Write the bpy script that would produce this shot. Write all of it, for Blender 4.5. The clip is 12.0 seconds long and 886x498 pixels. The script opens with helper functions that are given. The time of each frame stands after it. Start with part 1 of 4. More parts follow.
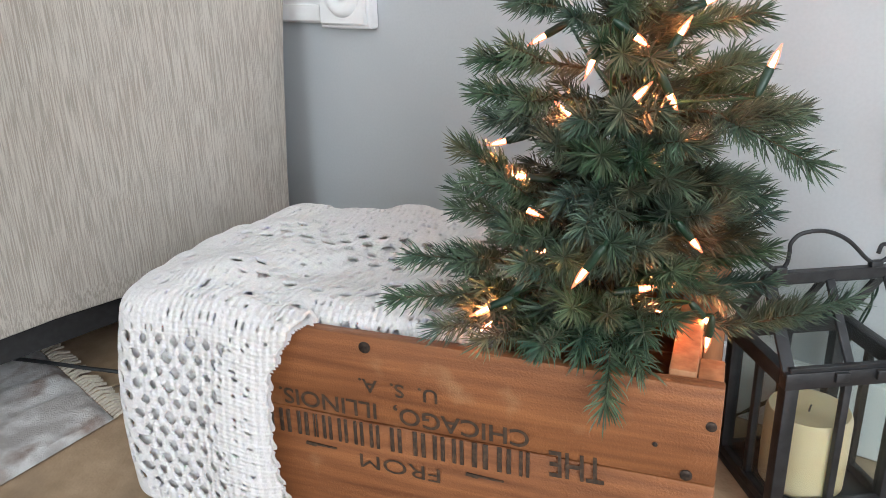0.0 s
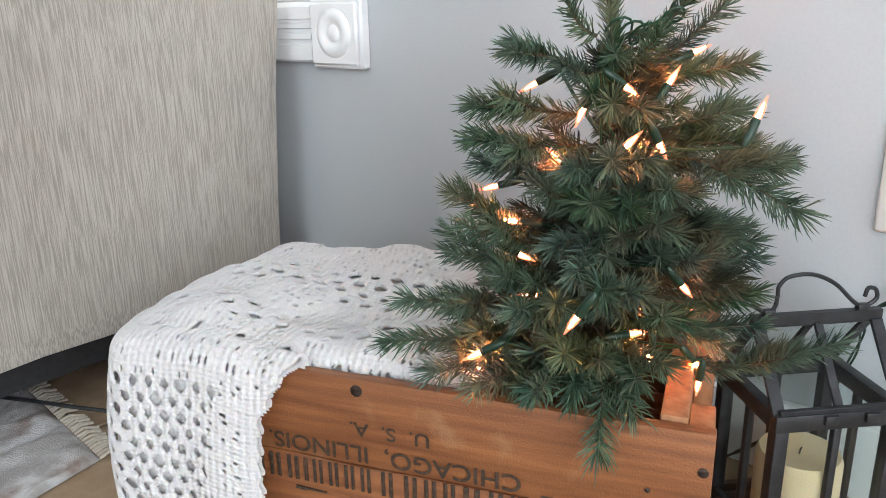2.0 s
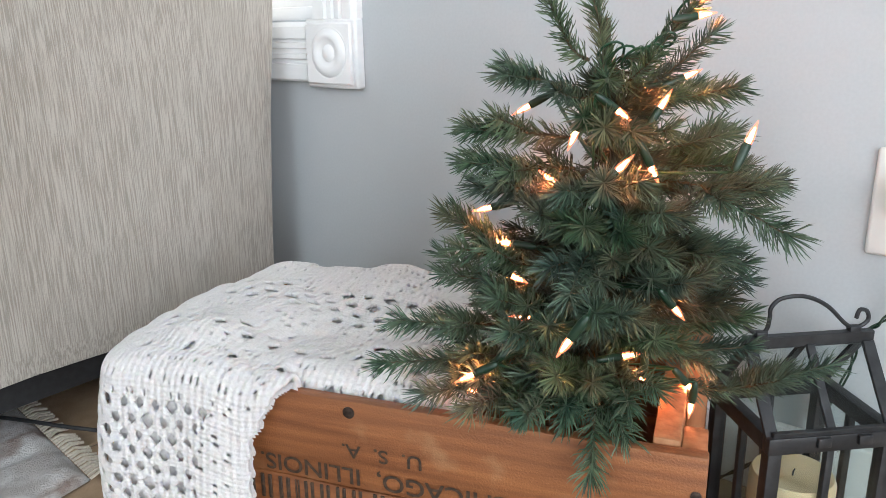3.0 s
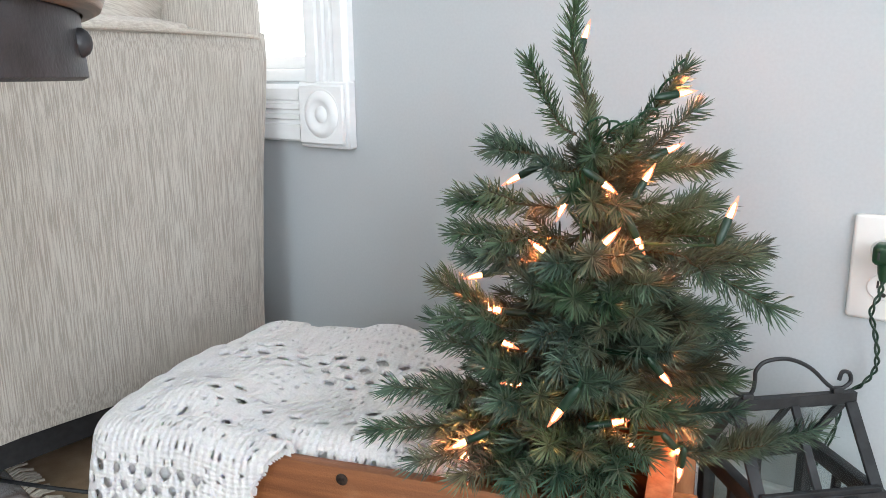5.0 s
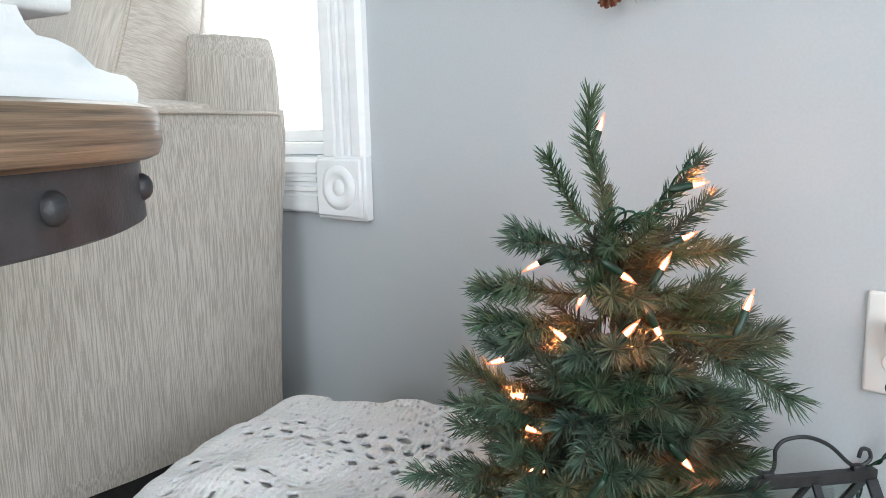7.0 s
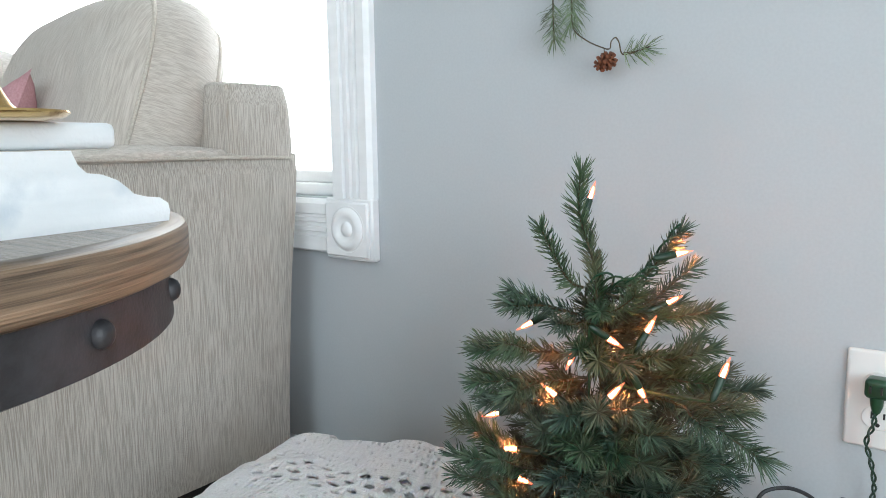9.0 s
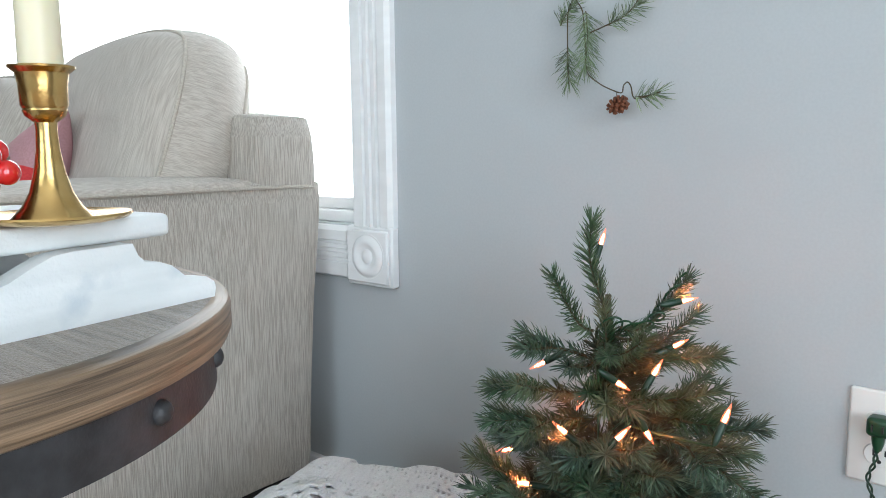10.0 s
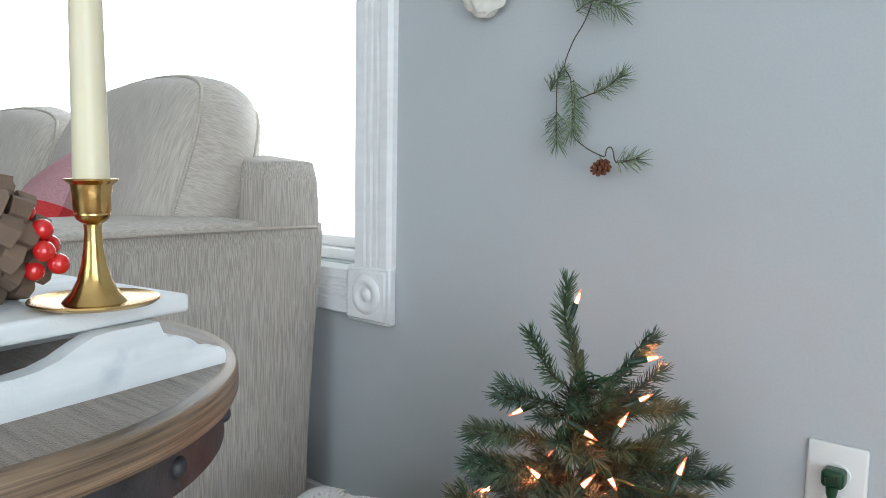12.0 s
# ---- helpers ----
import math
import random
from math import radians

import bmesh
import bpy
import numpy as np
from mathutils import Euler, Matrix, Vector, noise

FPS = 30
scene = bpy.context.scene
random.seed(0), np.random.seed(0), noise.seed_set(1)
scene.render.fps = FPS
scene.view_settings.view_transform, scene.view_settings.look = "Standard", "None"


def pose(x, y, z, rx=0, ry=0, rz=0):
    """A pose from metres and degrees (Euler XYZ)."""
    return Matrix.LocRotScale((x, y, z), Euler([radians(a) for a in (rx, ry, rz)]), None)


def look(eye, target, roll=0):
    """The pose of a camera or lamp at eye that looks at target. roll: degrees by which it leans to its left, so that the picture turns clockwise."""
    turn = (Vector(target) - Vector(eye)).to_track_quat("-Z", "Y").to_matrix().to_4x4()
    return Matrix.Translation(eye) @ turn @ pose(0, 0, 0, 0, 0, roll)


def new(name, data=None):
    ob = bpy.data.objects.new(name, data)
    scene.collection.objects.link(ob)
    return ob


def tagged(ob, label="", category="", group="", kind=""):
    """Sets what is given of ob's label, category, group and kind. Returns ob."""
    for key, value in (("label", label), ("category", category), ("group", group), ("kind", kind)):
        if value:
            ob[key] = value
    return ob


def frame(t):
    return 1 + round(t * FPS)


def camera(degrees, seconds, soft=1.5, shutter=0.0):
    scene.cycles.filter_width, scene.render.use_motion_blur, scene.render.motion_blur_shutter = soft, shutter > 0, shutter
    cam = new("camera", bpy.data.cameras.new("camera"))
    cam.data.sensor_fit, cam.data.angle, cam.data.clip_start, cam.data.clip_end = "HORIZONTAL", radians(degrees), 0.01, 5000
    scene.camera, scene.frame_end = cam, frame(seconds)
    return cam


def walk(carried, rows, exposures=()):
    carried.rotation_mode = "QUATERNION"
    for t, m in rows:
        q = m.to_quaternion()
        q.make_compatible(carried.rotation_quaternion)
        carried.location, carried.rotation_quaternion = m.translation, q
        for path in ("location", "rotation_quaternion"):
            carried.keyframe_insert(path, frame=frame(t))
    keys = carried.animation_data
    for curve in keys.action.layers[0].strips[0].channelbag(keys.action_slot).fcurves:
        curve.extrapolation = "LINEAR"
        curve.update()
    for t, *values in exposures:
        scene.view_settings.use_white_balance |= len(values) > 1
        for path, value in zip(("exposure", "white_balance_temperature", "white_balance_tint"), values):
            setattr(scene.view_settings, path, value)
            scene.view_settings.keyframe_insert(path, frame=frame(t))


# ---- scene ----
cam = camera(60.5, 12.0, soft=0.9)
PATH = [
    (0, (0.131, 0.309, 0.539), (-1.074, 1.755, -0.136), -1.7),
    (0.5, (0.13, 0.308, 0.544), (-1.075, 1.768, -0.103), -1.5),
    (1, (0.13, 0.307, 0.544), (-1.073, 1.777, -0.083), -1.4),
    (1.5, (0.13, 0.307, 0.547), (-1.069, 1.784, -0.068), -1.3),
    (2, (0.129, 0.307, 0.551), (-1.068, 1.793, -0.048), -1.2),
    (2.5, (0.128, 0.307, 0.553), (-1.067, 1.803, -0.023), -1.0),
    (3, (0.13, 0.308, 0.556), (-1.063, 1.813, -0.003), -0.9),
    (5, (0.133, 0.297, 0.58), (-1.05, 1.847, 0.134), -0.7),
    (5.5, (0.135, 0.297, 0.59), (-1.049, 1.855, 0.174), -0.8),
    (6, (0.135, 0.292, 0.6), (-1.049, 1.858, 0.216), -0.7),
    (6.5, (0.131, 0.287, 0.61), (-1.067, 1.847, 0.254), -1.2),
    (7, (0.13, 0.279, 0.621), (-1.08, 1.837, 0.296), -1.4),
    (7.5, (0.138, 0.275, 0.633), (-1.077, 1.836, 0.337), -1.3),
    (9.5, (0.172, 0.24, 0.693), (-1.073, 1.78, 0.409), -0.6),
    (10, (0.185, 0.225, 0.718), (-1.083, 1.748, 0.445), -0.6),
    (10.5, (0.202, 0.211, 0.736), (-1.08, 1.724, 0.478), -0.4),
    (11, (0.219, 0.196, 0.746), (-1.071, 1.704, 0.5), 0.4),
    (11.5, (0.233, 0.187, 0.755), (-1.053, 1.7, 0.519), 0.9),
    (12, (0.243, 0.182, 0.768), (-1.038, 1.702, 0.547), 1.0),
]
EXPOSURES = [(0, 0.32, 6280, 9.5), (3, 0.32, 6230, 9), (5.5, 0.33, 6170, 8), (7.5, 0.08, 6070, 6), (9.5, -0.04, 5970, 5), (10.5, -0.22, 5930, 5), (12, -0.38, 5930, 5)]
walk(cam, [(t, look(eye, target, roll)) for t, eye, target, roll in PATH], EXPOSURES)

# ---- world and daylight ----
world = bpy.data.worlds.new("world")
scene.world = world
world.use_nodes = True
wn = world.node_tree
sky = wn.nodes.new("ShaderNodeTexSky")
sky.sky_type = "NISHITA"
sky.sun_disc = False
sky.sun_elevation, sky.sun_rotation = radians(35), radians(80)
wn.links.new(sky.outputs[0], wn.nodes["Background"].inputs[0])
wn.nodes["Background"].inputs[1].default_value = 0.10


def window_lamp(name, size_x, size_y, watts, colour, m):
    la = bpy.data.lights.new(name, "AREA")
    la.shape, la.size, la.size_y, la.energy, la.color = "RECTANGLE", size_x, size_y, watts, colour
    ob = new(name, la)
    ob.matrix_world = m
    return ob


# the sky's light through the patio door in the east wall and the window in the south wall
window_lamp("daylight_east", 2.0, 2.0, 74, (0.96, 0.985, 1.0), look((2.15, -0.75, 1.15), (0.0, -0.75, 1.15)))
window_lamp("daylight_south", 1.6, 1.3, 32, (0.90, 0.96, 1.0), look((0.3, -2.55, 1.5), (0.3, 0.0, 1.3)))


# ---- materials ----
def mat(name, c1, c2=None, rough=0.6, scale=(40, 40, 40), fine=0.0, bump=0.0, metal=0.0, detail=4.0, lo=0.35, hi=0.65,
        vary=0.0, sheen=0.0, coat=0.0, sub=0.0, stain=None, stain_scale=3.0, stain_lo=0.55, stain_hi=0.75, island=False):
    """Principled surface: two colours mixed by stretched noise, large stains, bump from the same grain."""
    m = bpy.data.materials.new(name)
    m.use_nodes = True
    nt = m.node_tree
    n, link = nt.nodes, nt.links.new
    b = n["Principled BSDF"]
    b.inputs["Roughness"].default_value, b.inputs["Metallic"].default_value = rough, metal
    b.inputs["Sheen Weight"].default_value, b.inputs["Coat Weight"].default_value = sheen, coat
    if sub:
        b.inputs["Subsurface Weight"].default_value = sub
        b.inputs["Subsurface Radius"].default_value = (0.02, 0.012, 0.006)
    tc = n.new("ShaderNodeTexCoord")
    mp = n.new("ShaderNodeMapping")
    mp.inputs["Scale"].default_value = scale
    link(tc.outputs["Object"], mp.inputs["Vector"])
    no = n.new("ShaderNodeTexNoise")
    no.inputs["Scale"].default_value, no.inputs["Detail"].default_value = 1.0, detail
    link(mp.outputs[0], no.inputs["Vector"])
    ramp = n.new("ShaderNodeValToRGB")
    ramp.color_ramp.elements[0].position, ramp.color_ramp.elements[1].position = lo, hi
    ramp.color_ramp.elements[0].color = (*c1, 1)
    ramp.color_ramp.elements[1].color = (*(c2 or c1), 1)
    link(no.outputs["Fac"], ramp.inputs["Fac"])
    out = ramp.outputs["Color"]
    if stain:
        n2 = n.new("ShaderNodeTexNoise")
        n2.inputs["Scale"].default_value, n2.inputs["Detail"].default_value = stain_scale, 5.0
        link(tc.outputs["Object"], n2.inputs["Vector"])
        mr = n.new("ShaderNodeMapRange")
        mr.inputs["From Min"].default_value, mr.inputs["From Max"].default_value = stain_lo, stain_hi
        link(n2.outputs["Fac"], mr.inputs["Value"])
        mx = n.new("ShaderNodeMix")
        mx.data_type = "RGBA"
        link(mr.outputs[0], mx.inputs["Factor"])
        link(out, mx.inputs["A"])
        mx.inputs["B"].default_value = (*stain, 1)
        out = mx.outputs["Result"]
    if vary:
        if island:
            src = n.new("ShaderNodeNewGeometry").outputs["Random Per Island"]
        else:
            src = n.new("ShaderNodeObjectInfo").outputs["Random"]
        mr = n.new("ShaderNodeMapRange")
        mr.inputs["To Min"].default_value, mr.inputs["To Max"].default_value = 1 - vary, 1 + vary
        link(src, mr.inputs["Value"])
        hs = n.new("ShaderNodeHueSaturation")
        link(mr.outputs[0], hs.inputs["Value"])
        link(out, hs.inputs["Color"])
        out = hs.outputs["Color"]
    link(out, b.inputs["Base Color"])
    if bump:
        bp = n.new("ShaderNodeBump")
        bp.inputs["Strength"].default_value, bp.inputs["Distance"].default_value = 1.0, bump
        h = no.outputs["Fac"]
        if fine:
            n3 = n.new("ShaderNodeTexNoise")
            n3.inputs["Scale"].default_value = fine
            link(tc.outputs["Object"], n3.inputs["Vector"])
            ad = n.new("ShaderNodeMath")
            ad.operation = "ADD"
            link(h, ad.inputs[0])
            link(n3.outputs["Fac"], ad.inputs[1])
            h = ad.outputs[0]
        link(h, bp.inputs["Height"])
        link(bp.outputs[0], b.inputs["Normal"])
    return m


def glow(name, colour, strength):
    m = bpy.data.materials.new(name)
    m.use_nodes = True
    b = m.node_tree.nodes["Principled BSDF"]
    b.inputs["Base Color"].default_value = (*colour, 1)
    b.inputs["Emission Color"].default_value = (*colour, 1)
    b.inputs["Emission Strength"].default_value = strength
    return m


def glass(name, tint=(1, 1, 1), rough=0.0):
    """A thin pane: mostly clear, with a mirror that grows with the angle."""
    m = bpy.data.materials.new(name)
    m.use_nodes = True
    nt = m.node_tree
    nt.nodes.remove(nt.nodes["Principled BSDF"])
    mix, tr, gl = (nt.nodes.new("ShaderNode" + k) for k in ("MixShader", "BsdfTransparent", "BsdfGlossy"))
    lw = nt.nodes.new("ShaderNodeLayerWeight")
    lw.inputs["Blend"].default_value = 0.5
    pw, fr = nt.nodes.new("ShaderNodeMath"), nt.nodes.new("ShaderNodeMath")
    pw.operation, fr.operation = "POWER", "MULTIPLY_ADD"
    pw.inputs[1].default_value = 4.0
    fr.inputs[1].default_value, fr.inputs[2].default_value = 0.7, 0.035
    nt.links.new(lw.outputs["Facing"], pw.inputs[0])
    nt.links.new(pw.outputs[0], fr.inputs[0])
    tr.inputs["Color"].default_value = (*tint, 1)
    gl.inputs["Roughness"].default_value = rough
    nt.links.new(fr.outputs[0], mix.inputs[0])
    nt.links.new(tr.outputs[0], mix.inputs[1])
    nt.links.new(gl.outputs[0], mix.inputs[2])
    nt.links.new(mix.outputs[0], nt.nodes["Material Output"].inputs["Surface"])
    return m


M_WALL = mat("grey_wall_paint", (0.475, 0.505, 0.525), (0.495, 0.525, 0.545), 0.55, (260, 260, 260), bump=0.00012, detail=2,
             stain=(0.46, 0.49, 0.51), stain_scale=2.2)
M_CEIL = mat("white_ceiling_paint", (0.78, 0.78, 0.76), (0.82, 0.82, 0.80), 0.8, (60, 60, 60), bump=0.0004)
M_TRIM = mat("white_gloss_paint", (0.80, 0.81, 0.82), (0.84, 0.85, 0.86), 0.32, (14, 14, 60), bump=0.0002, stain=(0.74, 0.75, 0.75), stain_scale=9)
M_FLOOR = mat("tan_stone_tile", (0.30, 0.21, 0.13), (0.40, 0.29, 0.19), 0.5, (26, 26, 26), fine=240, bump=0.0006, vary=0.08,
              stain=(0.24, 0.17, 0.11), stain_scale=11, stain_lo=0.5, stain_hi=0.7)
M_GROUT = mat("tile_joint", (0.20, 0.16, 0.12), (0.26, 0.21, 0.16), 0.9, (80, 80, 80), bump=0.0005)
M_SOFA = mat("tan_strie_upholstery", (0.385, 0.342, 0.292), (0.60, 0.555, 0.495), 0.9, (620, 620, 19), fine=1500, bump=0.0015, detail=3.0,
             lo=0.40, hi=0.60, sheen=0.25, stain=(0.50, 0.45, 0.38), stain_scale=5, stain_lo=0.55, stain_hi=0.9)
M_CUSHION = mat("tan_strie_cushion", (0.45, 0.40, 0.345), (0.60, 0.55, 0.49), 0.9, (620, 90, 26), fine=1200, bump=0.0011, detail=2.0,
                lo=0.36, hi=0.64, sheen=0.25)
M_BOXING = mat("tan_strie_boxing", (0.45, 0.40, 0.345), (0.60, 0.55, 0.49), 0.9, (90, 40, 520), fine=1200, bump=0.0011, detail=2.0,
               lo=0.36, hi=0.64, sheen=0.25)
M_PIPING = mat("tan_piping", (0.42, 0.375, 0.32), (0.52, 0.475, 0.415), 0.9, (300, 300, 300), bump=0.0006)
M_BLACK = mat("black_dust_cloth", (0.012, 0.012, 0.013), (0.02, 0.02, 0.022), 0.7, (90, 90, 90), bump=0.0003)
M_CABLE = mat("black_rubber", (0.015, 0.015, 0.016), (0.022, 0.022, 0.024), 0.45, (60, 60, 60))
M_CRATE = mat("aged_pine", (0.140, 0.046, 0.015), (0.285, 0.108, 0.037), 0.55, (6, 90, 110), fine=500, bump=0.0007, detail=6.0,
              lo=0.3, hi=0.7, vary=0.07, stain=(0.36, 0.20, 0.10), stain_scale=17, stain_lo=0.60, stain_hi=0.85)
M_CRATE_END = mat("pine_end_grain", (0.26, 0.105, 0.04), (0.40, 0.19, 0.085), 0.6, (90, 90, 20), bump=0.0006)
M_INK = mat("black_stencil_ink", (0.035, 0.022, 0.014), (0.10, 0.055, 0.03), 0.65, (220, 220, 220), lo=0.45, hi=0.75)
M_NAIL = mat("dark_nail", (0.03, 0.022, 0.018), (0.07, 0.05, 0.04), 0.5, (300, 300, 300), metal=0.6)
M_YARN = mat("white_cotton_yarn", (0.76, 0.735, 0.73), (0.84, 0.82, 0.81), 0.95, (420, 420, 420), fine=1400, bump=0.0012, sheen=0.3, sub=0.08)
M_NEEDLE = mat("green_plastic_needles", (0.018, 0.054, 0.036), (0.088, 0.150, 0.085), 0.46, (34, 34, 34), vary=0.5, island=True,
               stain=(0.17, 0.135, 0.070), stain_scale=15, stain_lo=0.54, stain_hi=0.76)
# darker olive-brown needles: the shade inside the tree is put into their colour
M_INNER = mat("olive_brown_shaded_needles", (0.020, 0.034, 0.020), (0.060, 0.058, 0.030), 0.55, (40, 40, 40), vary=0.4, island=True)
nt = M_NEEDLE.node_tree
hs = next(n for n in nt.nodes if n.bl_idname == "ShaderNodeHueSaturation")
inf, hue, sat = nt.nodes.new("ShaderNodeObjectInfo"), *(nt.nodes.new("ShaderNodeMapRange") for _ in range(2))
hue.inputs["To Min"].default_value, hue.inputs["To Max"].default_value = 0.440, 0.520
sat.inputs["To Min"].default_value, sat.inputs["To Max"].default_value = 1.08, 0.76
for m, s in ((hue, "Hue"), (sat, "Saturation")):
    nt.links.new(inf.outputs["Random"], m.inputs["Value"])
    nt.links.new(m.outputs[0], hs.inputs[s])
# stitches of the blanket, along and across its rows
nt = M_YARN.node_tree
uv, sep, bump = nt.nodes.new("ShaderNodeUVMap"), nt.nodes.new("ShaderNodeSeparateXYZ"), next(n for n in nt.nodes if n.bl_idname == "ShaderNodeBump")
old = bump.inputs["Height"].links[0].from_socket
nt.links.new(uv.outputs[0], sep.inputs[0])
acc = old
for axis, pitch, amount in ((0, 0.0075, 0.45), (1, 0.0135, 0.40), (1, 0.0045, 0.22)):
    mu, si, ad = (nt.nodes.new("ShaderNodeMath") for _ in range(3))
    mu.operation, si.operation, ad.operation = "MULTIPLY", "SINE", "MULTIPLY_ADD"
    mu.inputs[1].default_value, ad.inputs[1].default_value = math.tau / pitch, amount
    nt.links.new(sep.outputs[axis], mu.inputs[0])
    nt.links.new(mu.outputs[0], si.inputs[0])
    nt.links.new(si.outputs[0], ad.inputs[0])
    nt.links.new(acc, ad.inputs[2])
    acc = ad.outputs[0]
nt.links.new(acc, bump.inputs["Height"])
M_TWIG = mat("brown_wire_twig", (0.06, 0.045, 0.025), (0.10, 0.075, 0.04), 0.7, (100, 100, 100))
M_WIRE = mat("green_wire", (0.010, 0.045, 0.020), (0.016, 0.065, 0.03), 0.38, (60, 60, 60))
M_SOCKET = mat("dark_green_socket", (0.006, 0.026, 0.013), (0.010, 0.036, 0.018), 0.4, (60, 60, 60))
M_FILAMENT = glow("lit_filament", (1.0, 0.25, 0.09), 480.0)
M_BULB = bpy.data.materials.new("warm_clear_bulb_glass")
M_BULB.use_nodes = True
nt = M_BULB.node_tree
mix, tr, em = nt.nodes.new("ShaderNodeMixShader"), nt.nodes.new("ShaderNodeBsdfTransparent"), nt.nodes["Principled BSDF"]
em.inputs["Base Color"].default_value = (0.02, 0.006, 0.003, 1)
em.inputs["Specular IOR Level"].default_value = 0.25
em.inputs["Roughness"].default_value = 0.08
em.inputs["Emission Color"].default_value = (1.0, 0.20, 0.10, 1)
em.inputs["Emission Strength"].default_value = 3.0
mix.inputs[0].default_value = 0.45
nt.links.new(tr.outputs[0], mix.inputs[1])
nt.links.new(em.outputs[0], mix.inputs[2])
nt.links.new(mix.outputs[0], nt.nodes["Material Output"].inputs["Surface"])
M_IRON = mat("black_painted_metal", (0.018, 0.019, 0.021), (0.032, 0.033, 0.036), 0.42, (70, 70, 70), fine=500, bump=0.0002, metal=0.3,
             stain=(0.05, 0.05, 0.053), stain_scale=16)
M_WAX = mat("cream_wax", (0.68, 0.54, 0.33), (0.74, 0.62, 0.41), 0.45, (16, 16, 16), bump=0.0006, sub=0.25, stain=(0.55, 0.41, 0.20), stain_scale=14)
M_TAPER = mat("ivory_wax", (0.68, 0.61, 0.43), (0.73, 0.67, 0.50), 0.35, (10, 10, 10), sub=0.2)
M_BRASS = mat("worn_brass", (0.52, 0.33, 0.115), (0.64, 0.44, 0.18), 0.22, (50, 50, 50), metal=1.0, fine=400, bump=0.0001, stain=(0.38, 0.22, 0.07), stain_scale=20)
M_TABLE = mat("weathered_oak", (0.10, 0.070, 0.047), (0.27, 0.205, 0.155), 0.34, (10, 210, 210), fine=700, bump=0.0009, detail=6.0, lo=0.3, hi=0.7, coat=0.3)
M_RIM = mat("oak_edge_grain", (0.060, 0.040, 0.024), (0.28, 0.195, 0.125), 0.45, (9, 9, 430), bump=0.0014, detail=5.0, lo=0.34, hi=0.62, coat=0.1)
M_BAND = mat("dark_iron_band", (0.022, 0.022, 0.024), (0.045, 0.045, 0.050), 0.5, (60, 60, 60), fine=400, bump=0.0003, metal=0.2)
M_WHITEWOOD = mat("white_painted_wood", (0.66, 0.69, 0.70), (0.78, 0.80, 0.81), 0.5, (12, 60, 60), fine=300, bump=0.0005,
                  stain=(0.55, 0.60, 0.64), stain_scale=26, stain_lo=0.6, stain_hi=0.75)
M_PLATE = mat("white_plastic", (0.78, 0.77, 0.75), (0.80, 0.79, 0.77), 0.35, (40, 40, 40))
M_SLOT = mat("dark_slot", (0.02, 0.02, 0.02), (0.03, 0.03, 0.03), 0.6)
M_PLUG = mat("green_plug_plastic", (0.008, 0.042, 0.018), (0.012, 0.060, 0.026), 0.35, (50, 50, 50))
M_CONE = mat("pine_cone_scales", (0.10, 0.060, 0.038), (0.30, 0.215, 0.155), 0.75, (90, 90, 90), bump=0.0008, vary=0.25)
M_SMALLCONE = mat("small_red_brown_cone", (0.12, 0.035, 0.015), (0.26, 0.09, 0.04), 0.6, (120, 120, 120), bump=0.0005, vary=0.3)
M_BERRY = mat("glossy_red_berry", (0.55, 0.012, 0.015), (0.62, 0.02, 0.02), 0.12, (30, 30, 30), coat=0.8)
M_LEAF = mat("wall_sprig_needles", (0.09, 0.14, 0.08), (0.24, 0.32, 0.17), 0.5, (90, 90, 90), vary=0.4, island=True, stain=(0.10, 0.09, 0.10), stain_scale=30)
M_RUG = mat("grey_white_pile_rug", (0.52, 0.49, 0.475), (0.86, 0.85, 0.84), 0.98, (20, 20, 20), fine=520, bump=0.007, detail=6, lo=0.38, hi=0.6,
            stain=(0.40, 0.31, 0.27), stain_scale=16, stain_lo=0.52, stain_hi=0.66)
M_FRINGE = mat("beige_fringe", (0.50, 0.44, 0.36), (0.62, 0.56, 0.48), 0.95, (300, 300, 300), bump=0.0008)
M_PW = mat("white_linen", (0.74, 0.72, 0.71), (0.80, 0.79, 0.78), 0.9, (300, 300, 300), bump=0.0004)
M_PR = mat("red_linen", (0.52, 0.03, 0.035), (0.60, 0.05, 0.05), 0.9, (300, 300, 300), bump=0.0004)
M_PP = mat("dusty_pink_linen", (0.42, 0.22, 0.24), (0.50, 0.28, 0.30), 0.9, (300, 300, 300), bump=0.0004)
M_PAPER = mat("crumpled_cream_paper", (0.76, 0.73, 0.66), (0.84, 0.82, 0.76), 0.8, (40, 40, 40), bump=0.002, sub=0.05)
M_PANE = glass("window_glass")
M_LGLASS = glass("lantern_glass", (0.90, 0.93, 0.92), 0.03)
M_SKYCARD = glow("bright_overcast_sky", (1.0, 1.0, 1.0), 5.0)


# ---- mesh helpers ----
def link_mesh(name, verts, faces, material, parent=None, label="", smooth=True, kinds=None, mats=None):
    me = bpy.data.meshes.new(name)
    me.from_pydata([tuple(v) for v in verts], [], faces)
    for m in (mats or [material]):
        me.materials.append(m)
    if kinds is not None:
        me.polygons.foreach_set("material_index", kinds)
    if smooth:
        me.polygons.foreach_set("use_smooth", [True] * len(me.polygons))
        me.set_sharp_from_angle(angle=radians(40))
    me.update()
    ob = new(name, me)
    if parent is not None:
        ob.parent = parent
    if label:
        tagged(ob, label)
    return ob


def thing(name, label, category, loc=(0, 0, 0), rz=0.0, group="", kind=""):
    ob = new(name)
    ob.matrix_world = pose(*loc, 0, 0, rz)
    ob.empty_display_size = 0.02
    return tagged(ob, label, category, group, kind)


